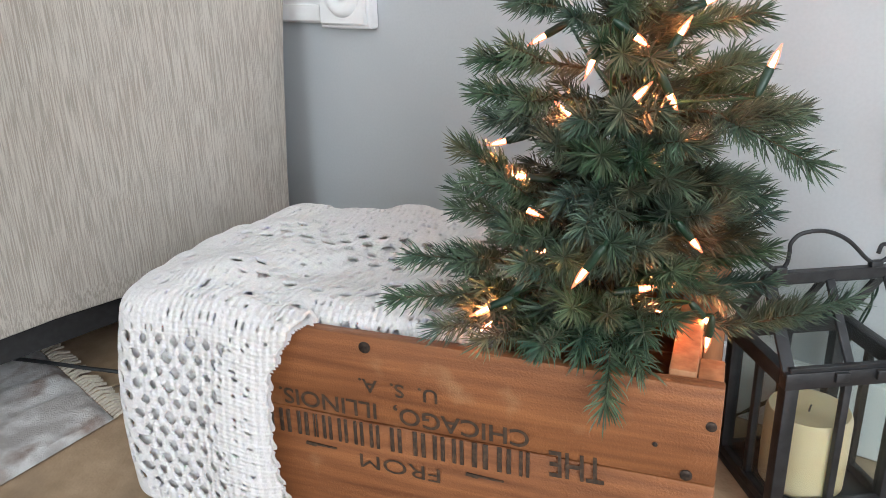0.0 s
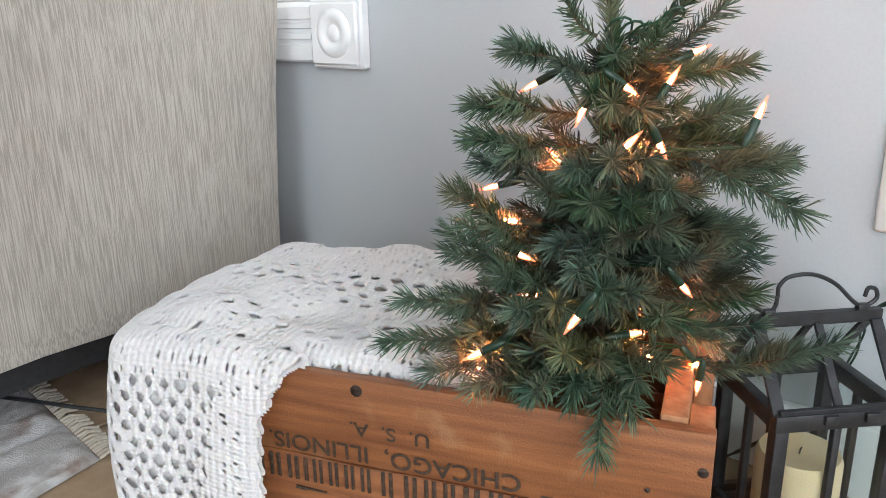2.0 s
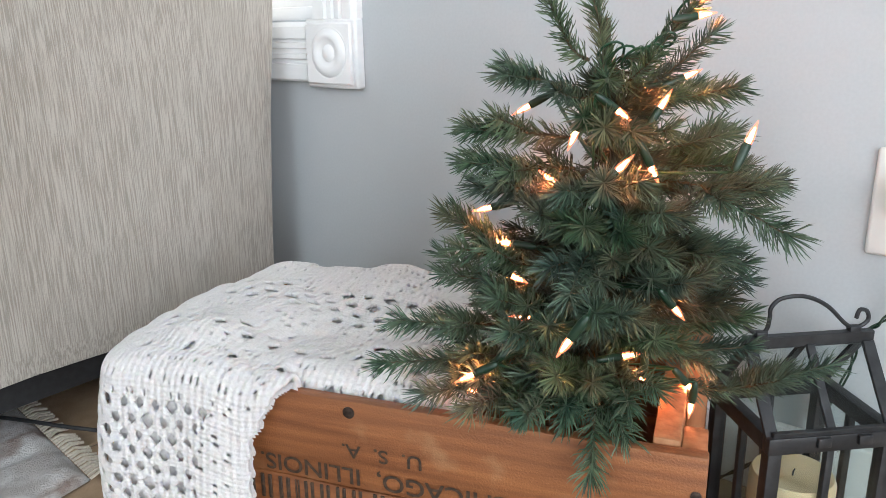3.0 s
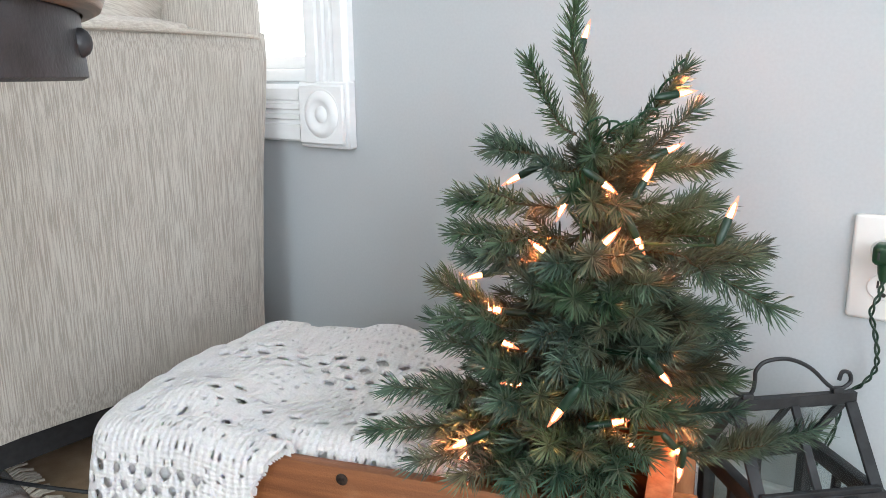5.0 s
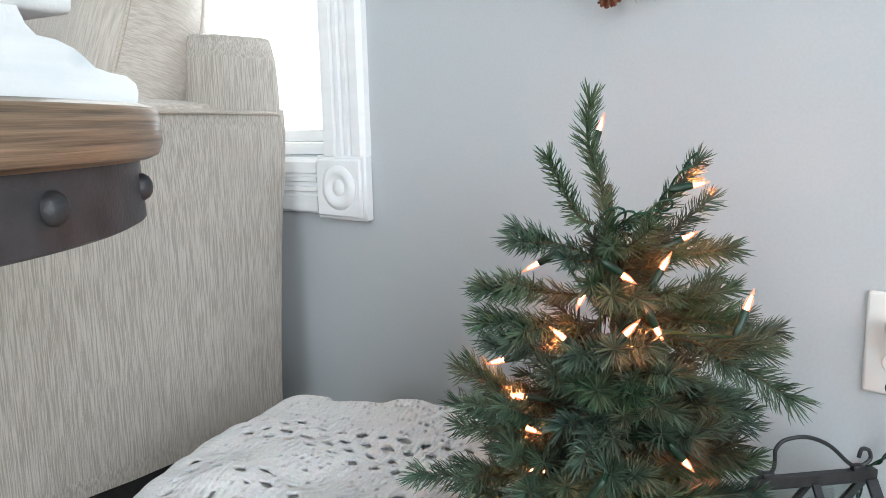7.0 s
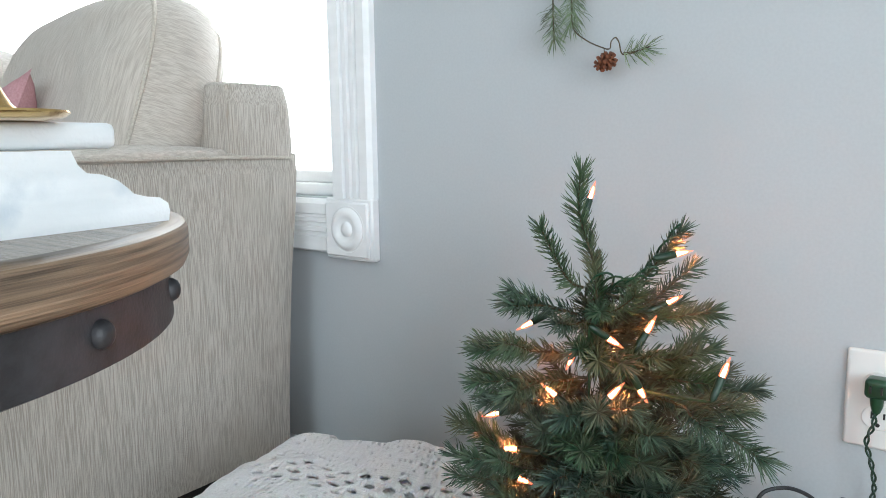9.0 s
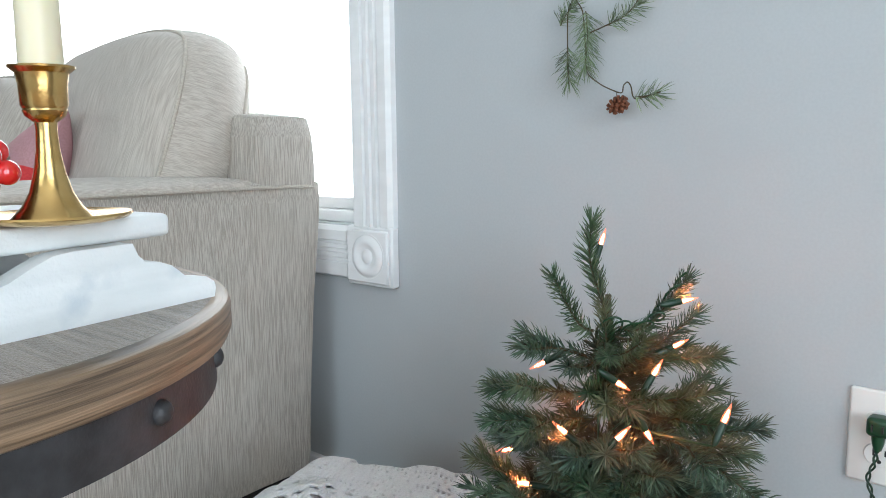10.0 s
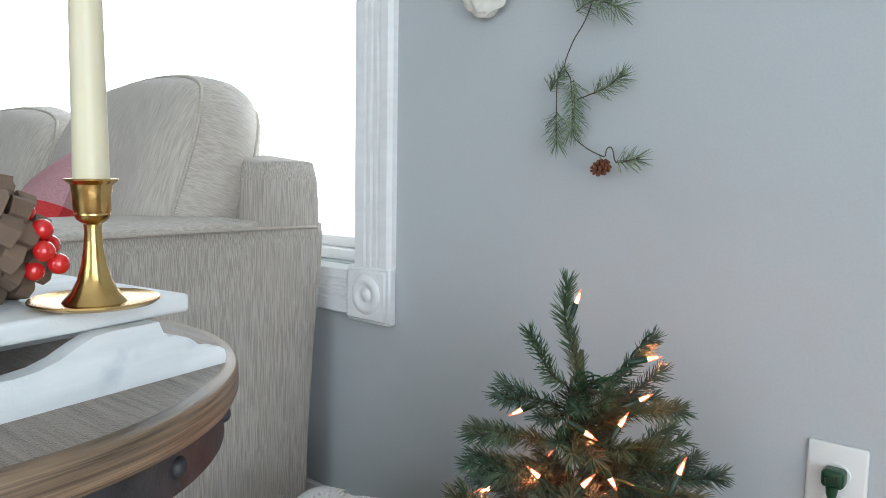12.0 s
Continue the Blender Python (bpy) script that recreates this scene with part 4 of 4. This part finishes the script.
for sy in (-1, 1):
    bar((-0.004, sy * (LW + 0.004), LE + 0.005), (LL + 0.004, sy * (LW + 0.004), LE + 0.005), 0.006, 0.009, "roof_rail")
bar((-0.010, 0, LR), (LL + 0.010, 0, LR), 0.009, 0.013, "ridge")
hs = spline([(-0.013, 0, 0.026), (-0.017, 0, 0.018), (-0.009, 0, 0.006), (0.003, 0, 0.0), (0.010, 0, 0.006), (0.0115, 0, 0.018), (0.012, 0, 0.028), (0.022, 0, 0.037), (0.046, 0, 0.038), (0.071, 0, 0.027), (0.094, 0, 0.006),
             (0.106, 0, 0.001), (0.118, 0, 0.008), (0.116, 0, 0.018), (0.108, 0, 0.020), (0.105, 0, 0.011)], 7)
part("handle", moved(tube(hs, 0.0022, 8), Matrix.Translation((0.004, 0, LR + 0.0085))), M_IRON, lantern, "curled black wire handle")
for px in (0.008, 0.108):
    part("clip", box(px - 0.006, px + 0.006, -0.004, 0.004, LR + 0.004, LR + 0.012, 0.001), M_IRON, lantern)
for px in (0.046, 0.088):
    part("hinge", box(px - 0.007, px + 0.007, -LW - 0.013, -LW - 0.008, LE - 0.006, LE + 0.004, 0.001), M_IRON, lantern)
for sy in (-1, 1):
    g = part("pane", box(0.005, LL - 0.005, sy * LW - 0.0008, sy * LW + 0.0008, 0.020, LE - 0.013), M_LGLASS, lantern, "thin clear glass")
    g.visible_shadow = False
    bm = bmesh.new()
    q = [bm.verts.new(p) for p in ((0, sy * LW, LE + 0.004), (LL, sy * LW, LE + 0.004), (LL, sy * 0.004, LR - 0.004), (0, sy * 0.004, LR - 0.004))]
    r = bmesh.ops.solidify(bm, geom=[bm.faces.new(q)], thickness=0.0015)
    g = part("roof_pane", bm, M_LGLASS, lantern, "thin clear glass")
    g.visible_shadow = False
for px in (0, LL):
    g = part("pane", box(px - 0.0008, px + 0.0008, -LW + 0.006, LW - 0.006, 0.020, LE - 0.013), M_LGLASS, lantern, "thin clear glass")
    g.visible_shadow = False
candle = thing("pillar_candle", "unlit cream wax pillar candle inside the lantern", "candle")
candle.matrix_world = LM @ pose(0.057, -0.007, 0.0102)
part("wax", lathe([(0, 0), (0.0400, 0), (0.0425, 0.003), (0.0430, 0.04), (0.0428, 0.082), (0.0400, 0.0885), (0.031, 0.0875), (0.014, 0.0845), (0, 0.0835)], 48), M_WAX, candle)
part("wick", tube([(0, 0, 0.083), (0.0005, 0, 0.0885), (0.002, 0, 0.0915)], 0.0009, 6), M_SLOT, candle, "short burnt wick")

# ---- wall outlet, plug and cord ----
outlet = thing("wall_outlet", "white duplex wall outlet with a green plug", "outlet", (0.035, WY, 0.375))
part("cover_plate", box(-0.035, 0.035, -0.0065, 0.0, -0.057, 0.057, 0.004, 3), M_PLATE, outlet)
for dz in (0.0195, -0.0195):
    rc = part("receptacle", moved(lathe([(0, 0.0018), (0.0160, 0.0018), (0.0172, 0.0008), (0.0172, -0.002), (0, -0.002)], 32), Matrix.Translation((0, -0.0065, dz)) @ Matrix.Rotation(radians(90), 4, "X") @ Matrix.Diagonal((1, 0.84, 1, 1))), M_PLATE, outlet)
    for dx, dd, hh in ((-0.0062, 0, 0.0042), (0.0062, 0, 0.0034)):
        part("slot", box(dx - 0.0011, dx + 0.0011, -0.0088, -0.008, dz + 0.003 - hh, dz + 0.003 + hh), M_SLOT, rc)
    part("slot", moved(lathe([(0, 0.0004), (0.0024, 0.0004), (0.0024, -0.0004), (0, -0.0004)], 12), Matrix.Translation((0, -0.0084, dz - 0.008)) @ Matrix.Rotation(radians(90), 4, "X")), M_SLOT, rc)
plug = thing("plug", "dark green two-way plug in the outlet", "plug", (0.035, WY - 0.009, 0.3945))
part("body", moved(puffed_box(-0.0115, 0.0130, -0.022, 0.0, -0.0105, 0.0105, 0.004, 0.001, wob=0.0), Matrix()), M_PLUG, plug)
part("strain_relief", lathe([(0.0075, 0.0), (0.0065, -0.010), (0.004, -0.018), (0, -0.018)], 14, at=(0.0, -0.014, -0.010)), M_PLUG, plug)
part("front_slot", box(-0.0065, -0.0045, -0.0262, -0.0225, -0.004, 0.004), M_SLOT, plug)
part("front_slot", box(0.0045, 0.0065, -0.0262, -0.0225, -0.004, 0.004), M_SLOT, plug)
cord_path = spline([(0.035, WY - 0.023, 0.368), (0.0335, WY - 0.028, 0.352), (0.028, WY - 0.026, 0.332), (0.033, WY - 0.022, 0.31), (0.037, WY - 0.018, 0.285), (0.036, WY - 0.014, 0.265), (0.025, WY - 0.012, 0.245),
                    (0.008, WY - 0.010, 0.226), (0.002, WY - 0.010, 0.18), (-0.03, WY - 0.018, 0.10), (-0.10, WY - 0.035, 0.03), (-0.135, WY - 0.05, 0.008)], 12)
cord = thing("power_cord", "twisted green cord hanging from the plug behind the lantern", "cord")
for ph in (0, math.pi):
    tw = []
    for i, p in enumerate(cord_path):
        a = i * 0.42 + ph
        tw.append(p + Vector((math.cos(a) * 0.0019, math.sin(a) * 0.0019, 0)))
    part("strand", tube(tw, 0.0013, 7), M_SOCKET, cord)

# ---- sprig garland on the wall ----
garland = thing("sprig_garland", "thin wire garland with pine sprigs hanging on the wall", "garland", (-0.33, WY - 0.03, 0.95))


def gp(x, z, out=0.0):
    return Vector((x + 0.33, -out, z - 0.95))


part("wire", tube(spline([gp(-0.335, 1.22), gp(-0.30, 1.10), gp(-0.322, 0.995), gp(-0.348, 0.95), gp(-0.361, 0.916), gp(-0.350, 0.895), gp(-0.345, 0.85), gp(-0.342, 0.815), gp(-0.322, 0.797), gp(-0.299, 0.786), gp(-0.289, 0.784),
                       gp(-0.287, 0.793), gp(-0.281, 0.797), gp(-0.276, 0.790), gp(-0.273, 0.778), gp(-0.265, 0.775), gp(-0.235, 0.782)], 6), 0.0009, 6), M_TWIG, garland)
part("wire", tube(spline([gp(-0.361, 0.916), gp(-0.372, 0.90), gp(-0.373, 0.86), gp(-0.371, 0.80)], 6), 0.0009, 6), M_TWIG, garland)
part("wire", tube(spline([gp(-0.338, 0.866), gp(-0.318, 0.872), gp(-0.285, 0.884), gp(-0.265, 0.905)], 6), 0.0009, 6), M_TWIG, garland)
for pth, cnt, ln in (((gp(-0.345, 0.992), gp(-0.315, 1.004), gp(-0.280, 0.992)), 2600, 0.030), ((gp(-0.385, 0.880), gp(-0.375, 0.895), gp(-0.366, 0.905)), 3800, 0.020), ((gp(-0.345, 0.895), gp(-0.342, 0.86), gp(-0.345, 0.822)), 3300, 0.026),
                     ((gp(-0.372, 0.850), gp(-0.373, 0.825), gp(-0.370, 0.805)), 3000, 0.022), ((gp(-0.312, 0.873), gp(-0.290, 0.882), gp(-0.270, 0.895)), 2600, 0.022), ((gp(-0.270, 0.777), gp(-0.255, 0.778), gp(-0.243, 0.780)), 2600, 0.024),
                     ((gp(-0.300, 1.10), gp(-0.31, 1.06), gp(-0.32, 1.03)), 2600, 0.028)):
    branch(garland, spline(pth, 5), rng, cnt * 0.62, ln * 1.0, "sprig", 1.25, M_LEAF, 0.0008, 0.00060)


def scale_mesh(name, material):
    """One woody scale, root at the origin, pointing along x, one unit long."""
    top = [(0.0, 0.06), (0.35, 0.22), (0.72, 0.42), (0.92, 0.36), (1.0, 0.16), (1.04, 0.0)]
    ring = top + [(x, -w) for x, w in reversed(top[:-1])]
    vs = [(x, w, -0.10 - 0.10 * x) for x, w in ring] + [(x * 0.97, w * 0.88, 0.10 + 0.12 * x * x) for x, w in ring]
    n = len(ring)
    fs = [tuple(range(n))[::-1], tuple(range(n, 2 * n))] + [(k, (k + 1) % n, n + (k + 1) % n, n + k) for k in range(n)]
    me = bpy.data.meshes.new(name)
    me.from_pydata(vs, [], fs)
    me.materials.append(material)
    return me


def pine_cone(parent, h, r, material, count, rng, m=Matrix()):
    """Overlapping scales set in a spiral round a core."""
    me = scale_mesh("scale", material)
    for k in range(count):
        t = (k + 0.5) / count
        rad = r * (math.sin(math.pi * (0.14 + 0.78 * (1 - t))) ** 0.75)
        ob = new("scale", me)
        ob.parent = parent
        ob.matrix_local = m @ Matrix.Translation((0, 0, h * (t - 0.5))) @ Matrix.Rotation(k * 2.39996, 4, "Z") @ Matrix.Rotation(radians(18 - 62 * t + rng.uniform(-6, 6)), 4, "Y") @ Matrix.Diagonal((rad, rad * 0.62, rad * 0.55 + r * 0.1, 1))
    core = lathe([(0, -h * 0.5), (r * 0.35, -h * 0.35), (r * 0.4, 0), (r * 0.25, h * 0.35), (0, h * 0.48)], 12)
    part("core", moved(core, m), material, parent)


small = thing("small_pine_cone", "small red-brown pine cone hanging from the wire garland", "pine cone", (-0.294, WY - 0.034, 0.767))
pine_cone(small, 0.024, 0.0125, M_SMALLCONE, 40, rng, Matrix.Rotation(radians(70), 4, "Y"))
part("hanger", tube([gp(-0.297, 0.786), gp(-0.296, 0.776)], 0.0006, 5), M_TWIG, garland)
# cream paper ornament higher on the wall, only its lower edge in view
bm = bmesh.new()
bmesh.ops.create_icosphere(bm, subdivisions=4, radius=1.0)
for v in bm.verts:
    v.co = Vector((v.co.x * 0.045, v.co.y * 0.016, v.co.z * 0.042)) * (1 + 0.20 * noise.noise(v.co * 3.0))
orn = part("paper_ornament", moved(bm, Matrix.Translation((-0.522, WY - 0.017, 1.048))), M_PAPER, None, "crumpled cream paper ornament on the wall")
tagged(orn, category="ornament")

# ---- round side table and what stands on it ----
TBX, TBY, TBZ, TBR = -0.320, 0.302, 0.633, 0.221
table = thing("side_table", "round weathered oak side table with a studded dark iron band", "table", (TBX, TBY, 0))
part("tabletop", lathe([(0, TBZ), (TBR - 0.010, TBZ), (TBR - 0.010, TBZ - 0.022), (0, TBZ - 0.022)], 160), M_TABLE, table)
part("rim", lathe([(TBR - 0.0099, TBZ), (TBR - 0.005, TBZ - 0.0004), (TBR - 0.0015, TBZ - 0.002), (TBR, TBZ - 0.006), (TBR, TBZ - 0.018), (TBR - 0.002, TBZ - 0.0225), (TBR - 0.006, TBZ - 0.0245), (TBR - 0.0099, TBZ - 0.0245), (TBR - 0.0099, TBZ)], 160), M_RIM, table, "worn oak edge")
part("band", lathe([(TBR - 0.014, TBZ - 0.0222), (TBR - 0.011, TBZ - 0.0247), (TBR - 0.010, TBZ - 0.052), (TBR - 0.013, TBZ - 0.0535), (TBR - 0.020, TBZ - 0.0535), (TBR - 0.020, TBZ - 0.0222)], 160), M_BAND, table)
for k in range(14):
    a = radians(28.5 + k * 360 / 14)
    st = part("stud", lathe([(0.0064, -0.001), (0.0063, 0.0012), (0.0048, 0.0036), (0.0025, 0.0048), (0, 0.0052)], 18), M_BAND, table)
    st.matrix_local = Matrix.Translation(((TBR - 0.0105) * math.cos(a), (TBR - 0.0105) * math.sin(a), TBZ - 0.0375)) @ Matrix.Rotation(a, 4, "Z") @ Matrix.Rotation(radians(90), 4, "Y")
part("pedestal", lathe([(0, 0.0), (0.16, 0.0), (0.165, 0.012), (0.14, 0.03), (0.05, 0.05), (0.028, 0.09), (0.026, 0.50), (0.05, 0.56), (0.10, TBZ - 0.0225), (0, TBZ - 0.0225)], 48), M_BAND, table)

# white riser: a slab on two shaped feet; local x along the slab's long edge
RM = pose(-0.168, 0.325, TBZ, 0, 0, 98.6)
riser = thing("wooden_riser", "white painted wooden riser with shaped feet on the side table", "riser")
riser.matrix_world = RM
part("slab", box(-0.17, 0.126, 0.008, 0.155, 0.037, 0.0495, 0.0035, 3), M_WHITEWOOD, riser)
prof = [(0.147, 0.0), (0.148, 0.005), (0.147, 0.009), (0.142, 0.0122), (0.134, 0.0132), (0.127, 0.0150), (0.123, 0.0185), (0.118, 0.0222), (0.110, 0.0252), (0.102, 0.0262), (0.098, 0.0300), (0.095, 0.0366),
        (0.062, 0.0366), (0.052, 0.0355), (0.042, 0.0315), (0.031, 0.0262), (0.019, 0.0228), (0.006, 0.0215), (-0.007, 0.0222), (-0.022, 0.0262), (-0.036, 0.0325), (-0.048, 0.0366), (-0.17, 0.0366), (-0.18, 0.0)]
for y0 in (0.0, 0.148):
    part("foot", prism(prof, y0, y0 + 0.013), M_WHITEWOOD, riser)

HZ = TBZ + 0.0497
holder = thing("candle_holder", "worn brass candlestick standing on the white riser", "candlestick", (-0.1950, 0.3865, HZ))
part("saucer", lathe([(0, 0.0), (0.026, 0.0), (0.0338, 0.0015), (0.0362, 0.0034), (0.0357, 0.0044), (0.032, 0.0030), (0.024, 0.0022), (0, 0.0022)], 64), M_BRASS, holder)
part("stem", lathe([(0.0205, 0.0020), (0.0185, 0.0042), (0.0148, 0.0078), (0.0108, 0.0145), (0.0078, 0.024), (0.0060, 0.034), (0.0053, 0.044), (0.0056, 0.0475), (0.0098, 0.0505), (0.0110, 0.0530), (0.0106, 0.0545)], 48), M_BRASS, holder).scale = (0.9, 0.9, 1)
part("cup", lathe([(0.0, 0.0530), (0.0106, 0.0535), (0.0119, 0.0555), (0.0123, 0.0655), (0.0134, 0.0705), (0.0166, 0.0728), (0.0168, 0.0738), (0.0146, 0.0735), (0.0118, 0.0695), (0.0115, 0.059), (0, 0.059)], 48), M_BRASS, holder).scale = (0.88, 0.88, 1)
taper = thing("taper_candle", "tall unlit ivory taper candle in the brass candlestick", "candle", (-0.1950, 0.3865, HZ + 0.0592))
part("wick", tube([(0, 0, 0.262), (0.0004, 0, 0.27), (0.0015, 0, 0.276)], 0.0008, 6), M_PW, taper, "white cotton wick")
part("wax", lathe([(0, 0), (0.0113, 0), (0.0113, 0.02), (0.0096, 0.16), (0.008, 0.25), (0.005, 0.262), (0, 0.264)], 32), M_TAPER, taper).scale = (0.88, 0.88, 1)

decor = thing("pine_cone", "large brown pine cone with open scales on the riser", "pine cone", (-0.245, 0.337, HZ + 0.039))
pine_cone(decor, 0.080, 0.043, M_CONE, 84, rng, Matrix.Rotation(radians(60), 4, "X") @ Matrix.Rotation(radians(20), 4, "Z"))
berries = thing("berry_pick", "glossy red berries on dark wire beside the pine cone", "berries", (-0.226, 0.361, HZ))
for bx, by, bz in ((0.0, 0.0, 0.054), (0.010, 0.006, 0.044), (0.004, 0.012, 0.034), (0.016, 0.004, 0.032), (0.006, 0.002, 0.020), (-0.008, 0.010, 0.042), (0.016, 0.012, 0.024)):
    part("berry", lathe([(0.0062 * math.sin(k * math.pi / 10), -0.0062 * math.cos(k * math.pi / 10)) for k in range(11)], 20, at=(bx, by, bz)), M_BERRY, berries)
part("stem", tube(spline([(0.0, 0.0, 0.054), (-0.01, -0.01, 0.03), (-0.012, -0.012, 0.001)], 6), 0.001, 6), M_CABLE, berries)

# ---- rug, cables under the sofa ----
rug = thing("area_rug", "mottled grey and white pile rug with beige fringe", "rug", (-0.78, 0.70, 0))
vs, fs = [], []
n, mrow = 60, 40
for i in range(n + 1):
    for j in range(mrow + 1):
        u, v = i / n, j / mrow
        p = Vector((-0.765, 0.697, 0)) + Vector((-0.55, 0.06, 0)) * u + Vector((0.06, -0.335, 0)) * v * 1.6
        z = 0.010 + 0.007 * noise.noise(p * 38) if 0 < u and 0 < v else 0.002
        vs.append(p - Vector((-0.78, 0.70, 0)) + Vector((0, 0, z)))
for i in range(n):
    for j in range(mrow):
        k = i * (mrow + 1) + j
        fs.append((k, k + 1, k + mrow + 2, k + mrow + 1))
link_mesh("rug_surface", vs, fs, M_RUG, rug)
fr = bmesh.new()
for k in range(46):
    u = k / 46
    p = Vector((-0.765 - 0.40 * u, 0.697 + 0.044 * u, 0.004)) - Vector((-0.78, 0.70, 0))
    d = Vector((rng.uniform(-0.3, 0.5), 1, 0)).normalized()
    tube([p, p + d * 0.012 + Vector((0, 0, 0.004)), p + d * 0.030 + Vector((rng.uniform(-0.006, 0.006), 0, 0.0))], 0.0022, 5, bm=fr)
tagged(part("fringe", fr, M_FRINGE, rug, "knotted beige fringe"), kind="stuff")
cable = part("floor_cable", tube(spline([(-1.20, 0.60, 0.014), (-1.00, 0.690, 0.018), (-0.88, 0.745, 0.016), (-0.78, 0.82, 0.004), (-0.72, 0.92, 0.004), (-0.66, 1.12, 0.004)], 10), 0.003, 8), M_CABLE, None, "thin black cable lying on the floor by the sofa")
tagged(cable, category="cable")

# ---- floor tiles ----
floor = bpy.data.objects["floor"]
tile_bm = box(-0.2275, 0.2275, -0.2275, 0.2275, -0.003, 0.0, 0.0015, 1)
tile_me = bpy.data.meshes.new("tile")
tile_bm.to_mesh(tile_me)
tile_bm.free()
tile_me.materials.append(M_FLOOR)
for i in range(-6, 6):
    for j in range(-6, 2):
        x, y = i * 0.46 - 0.62, j * 0.46 + 0.50
        if RX0 < x - 0.23 and x + 0.23 < RX1 and RY0 < y - 0.23:
            t = new("tile", tile_me)
            t.parent = floor
            t.matrix_world = Matrix.Translation((x, y, 0.0))
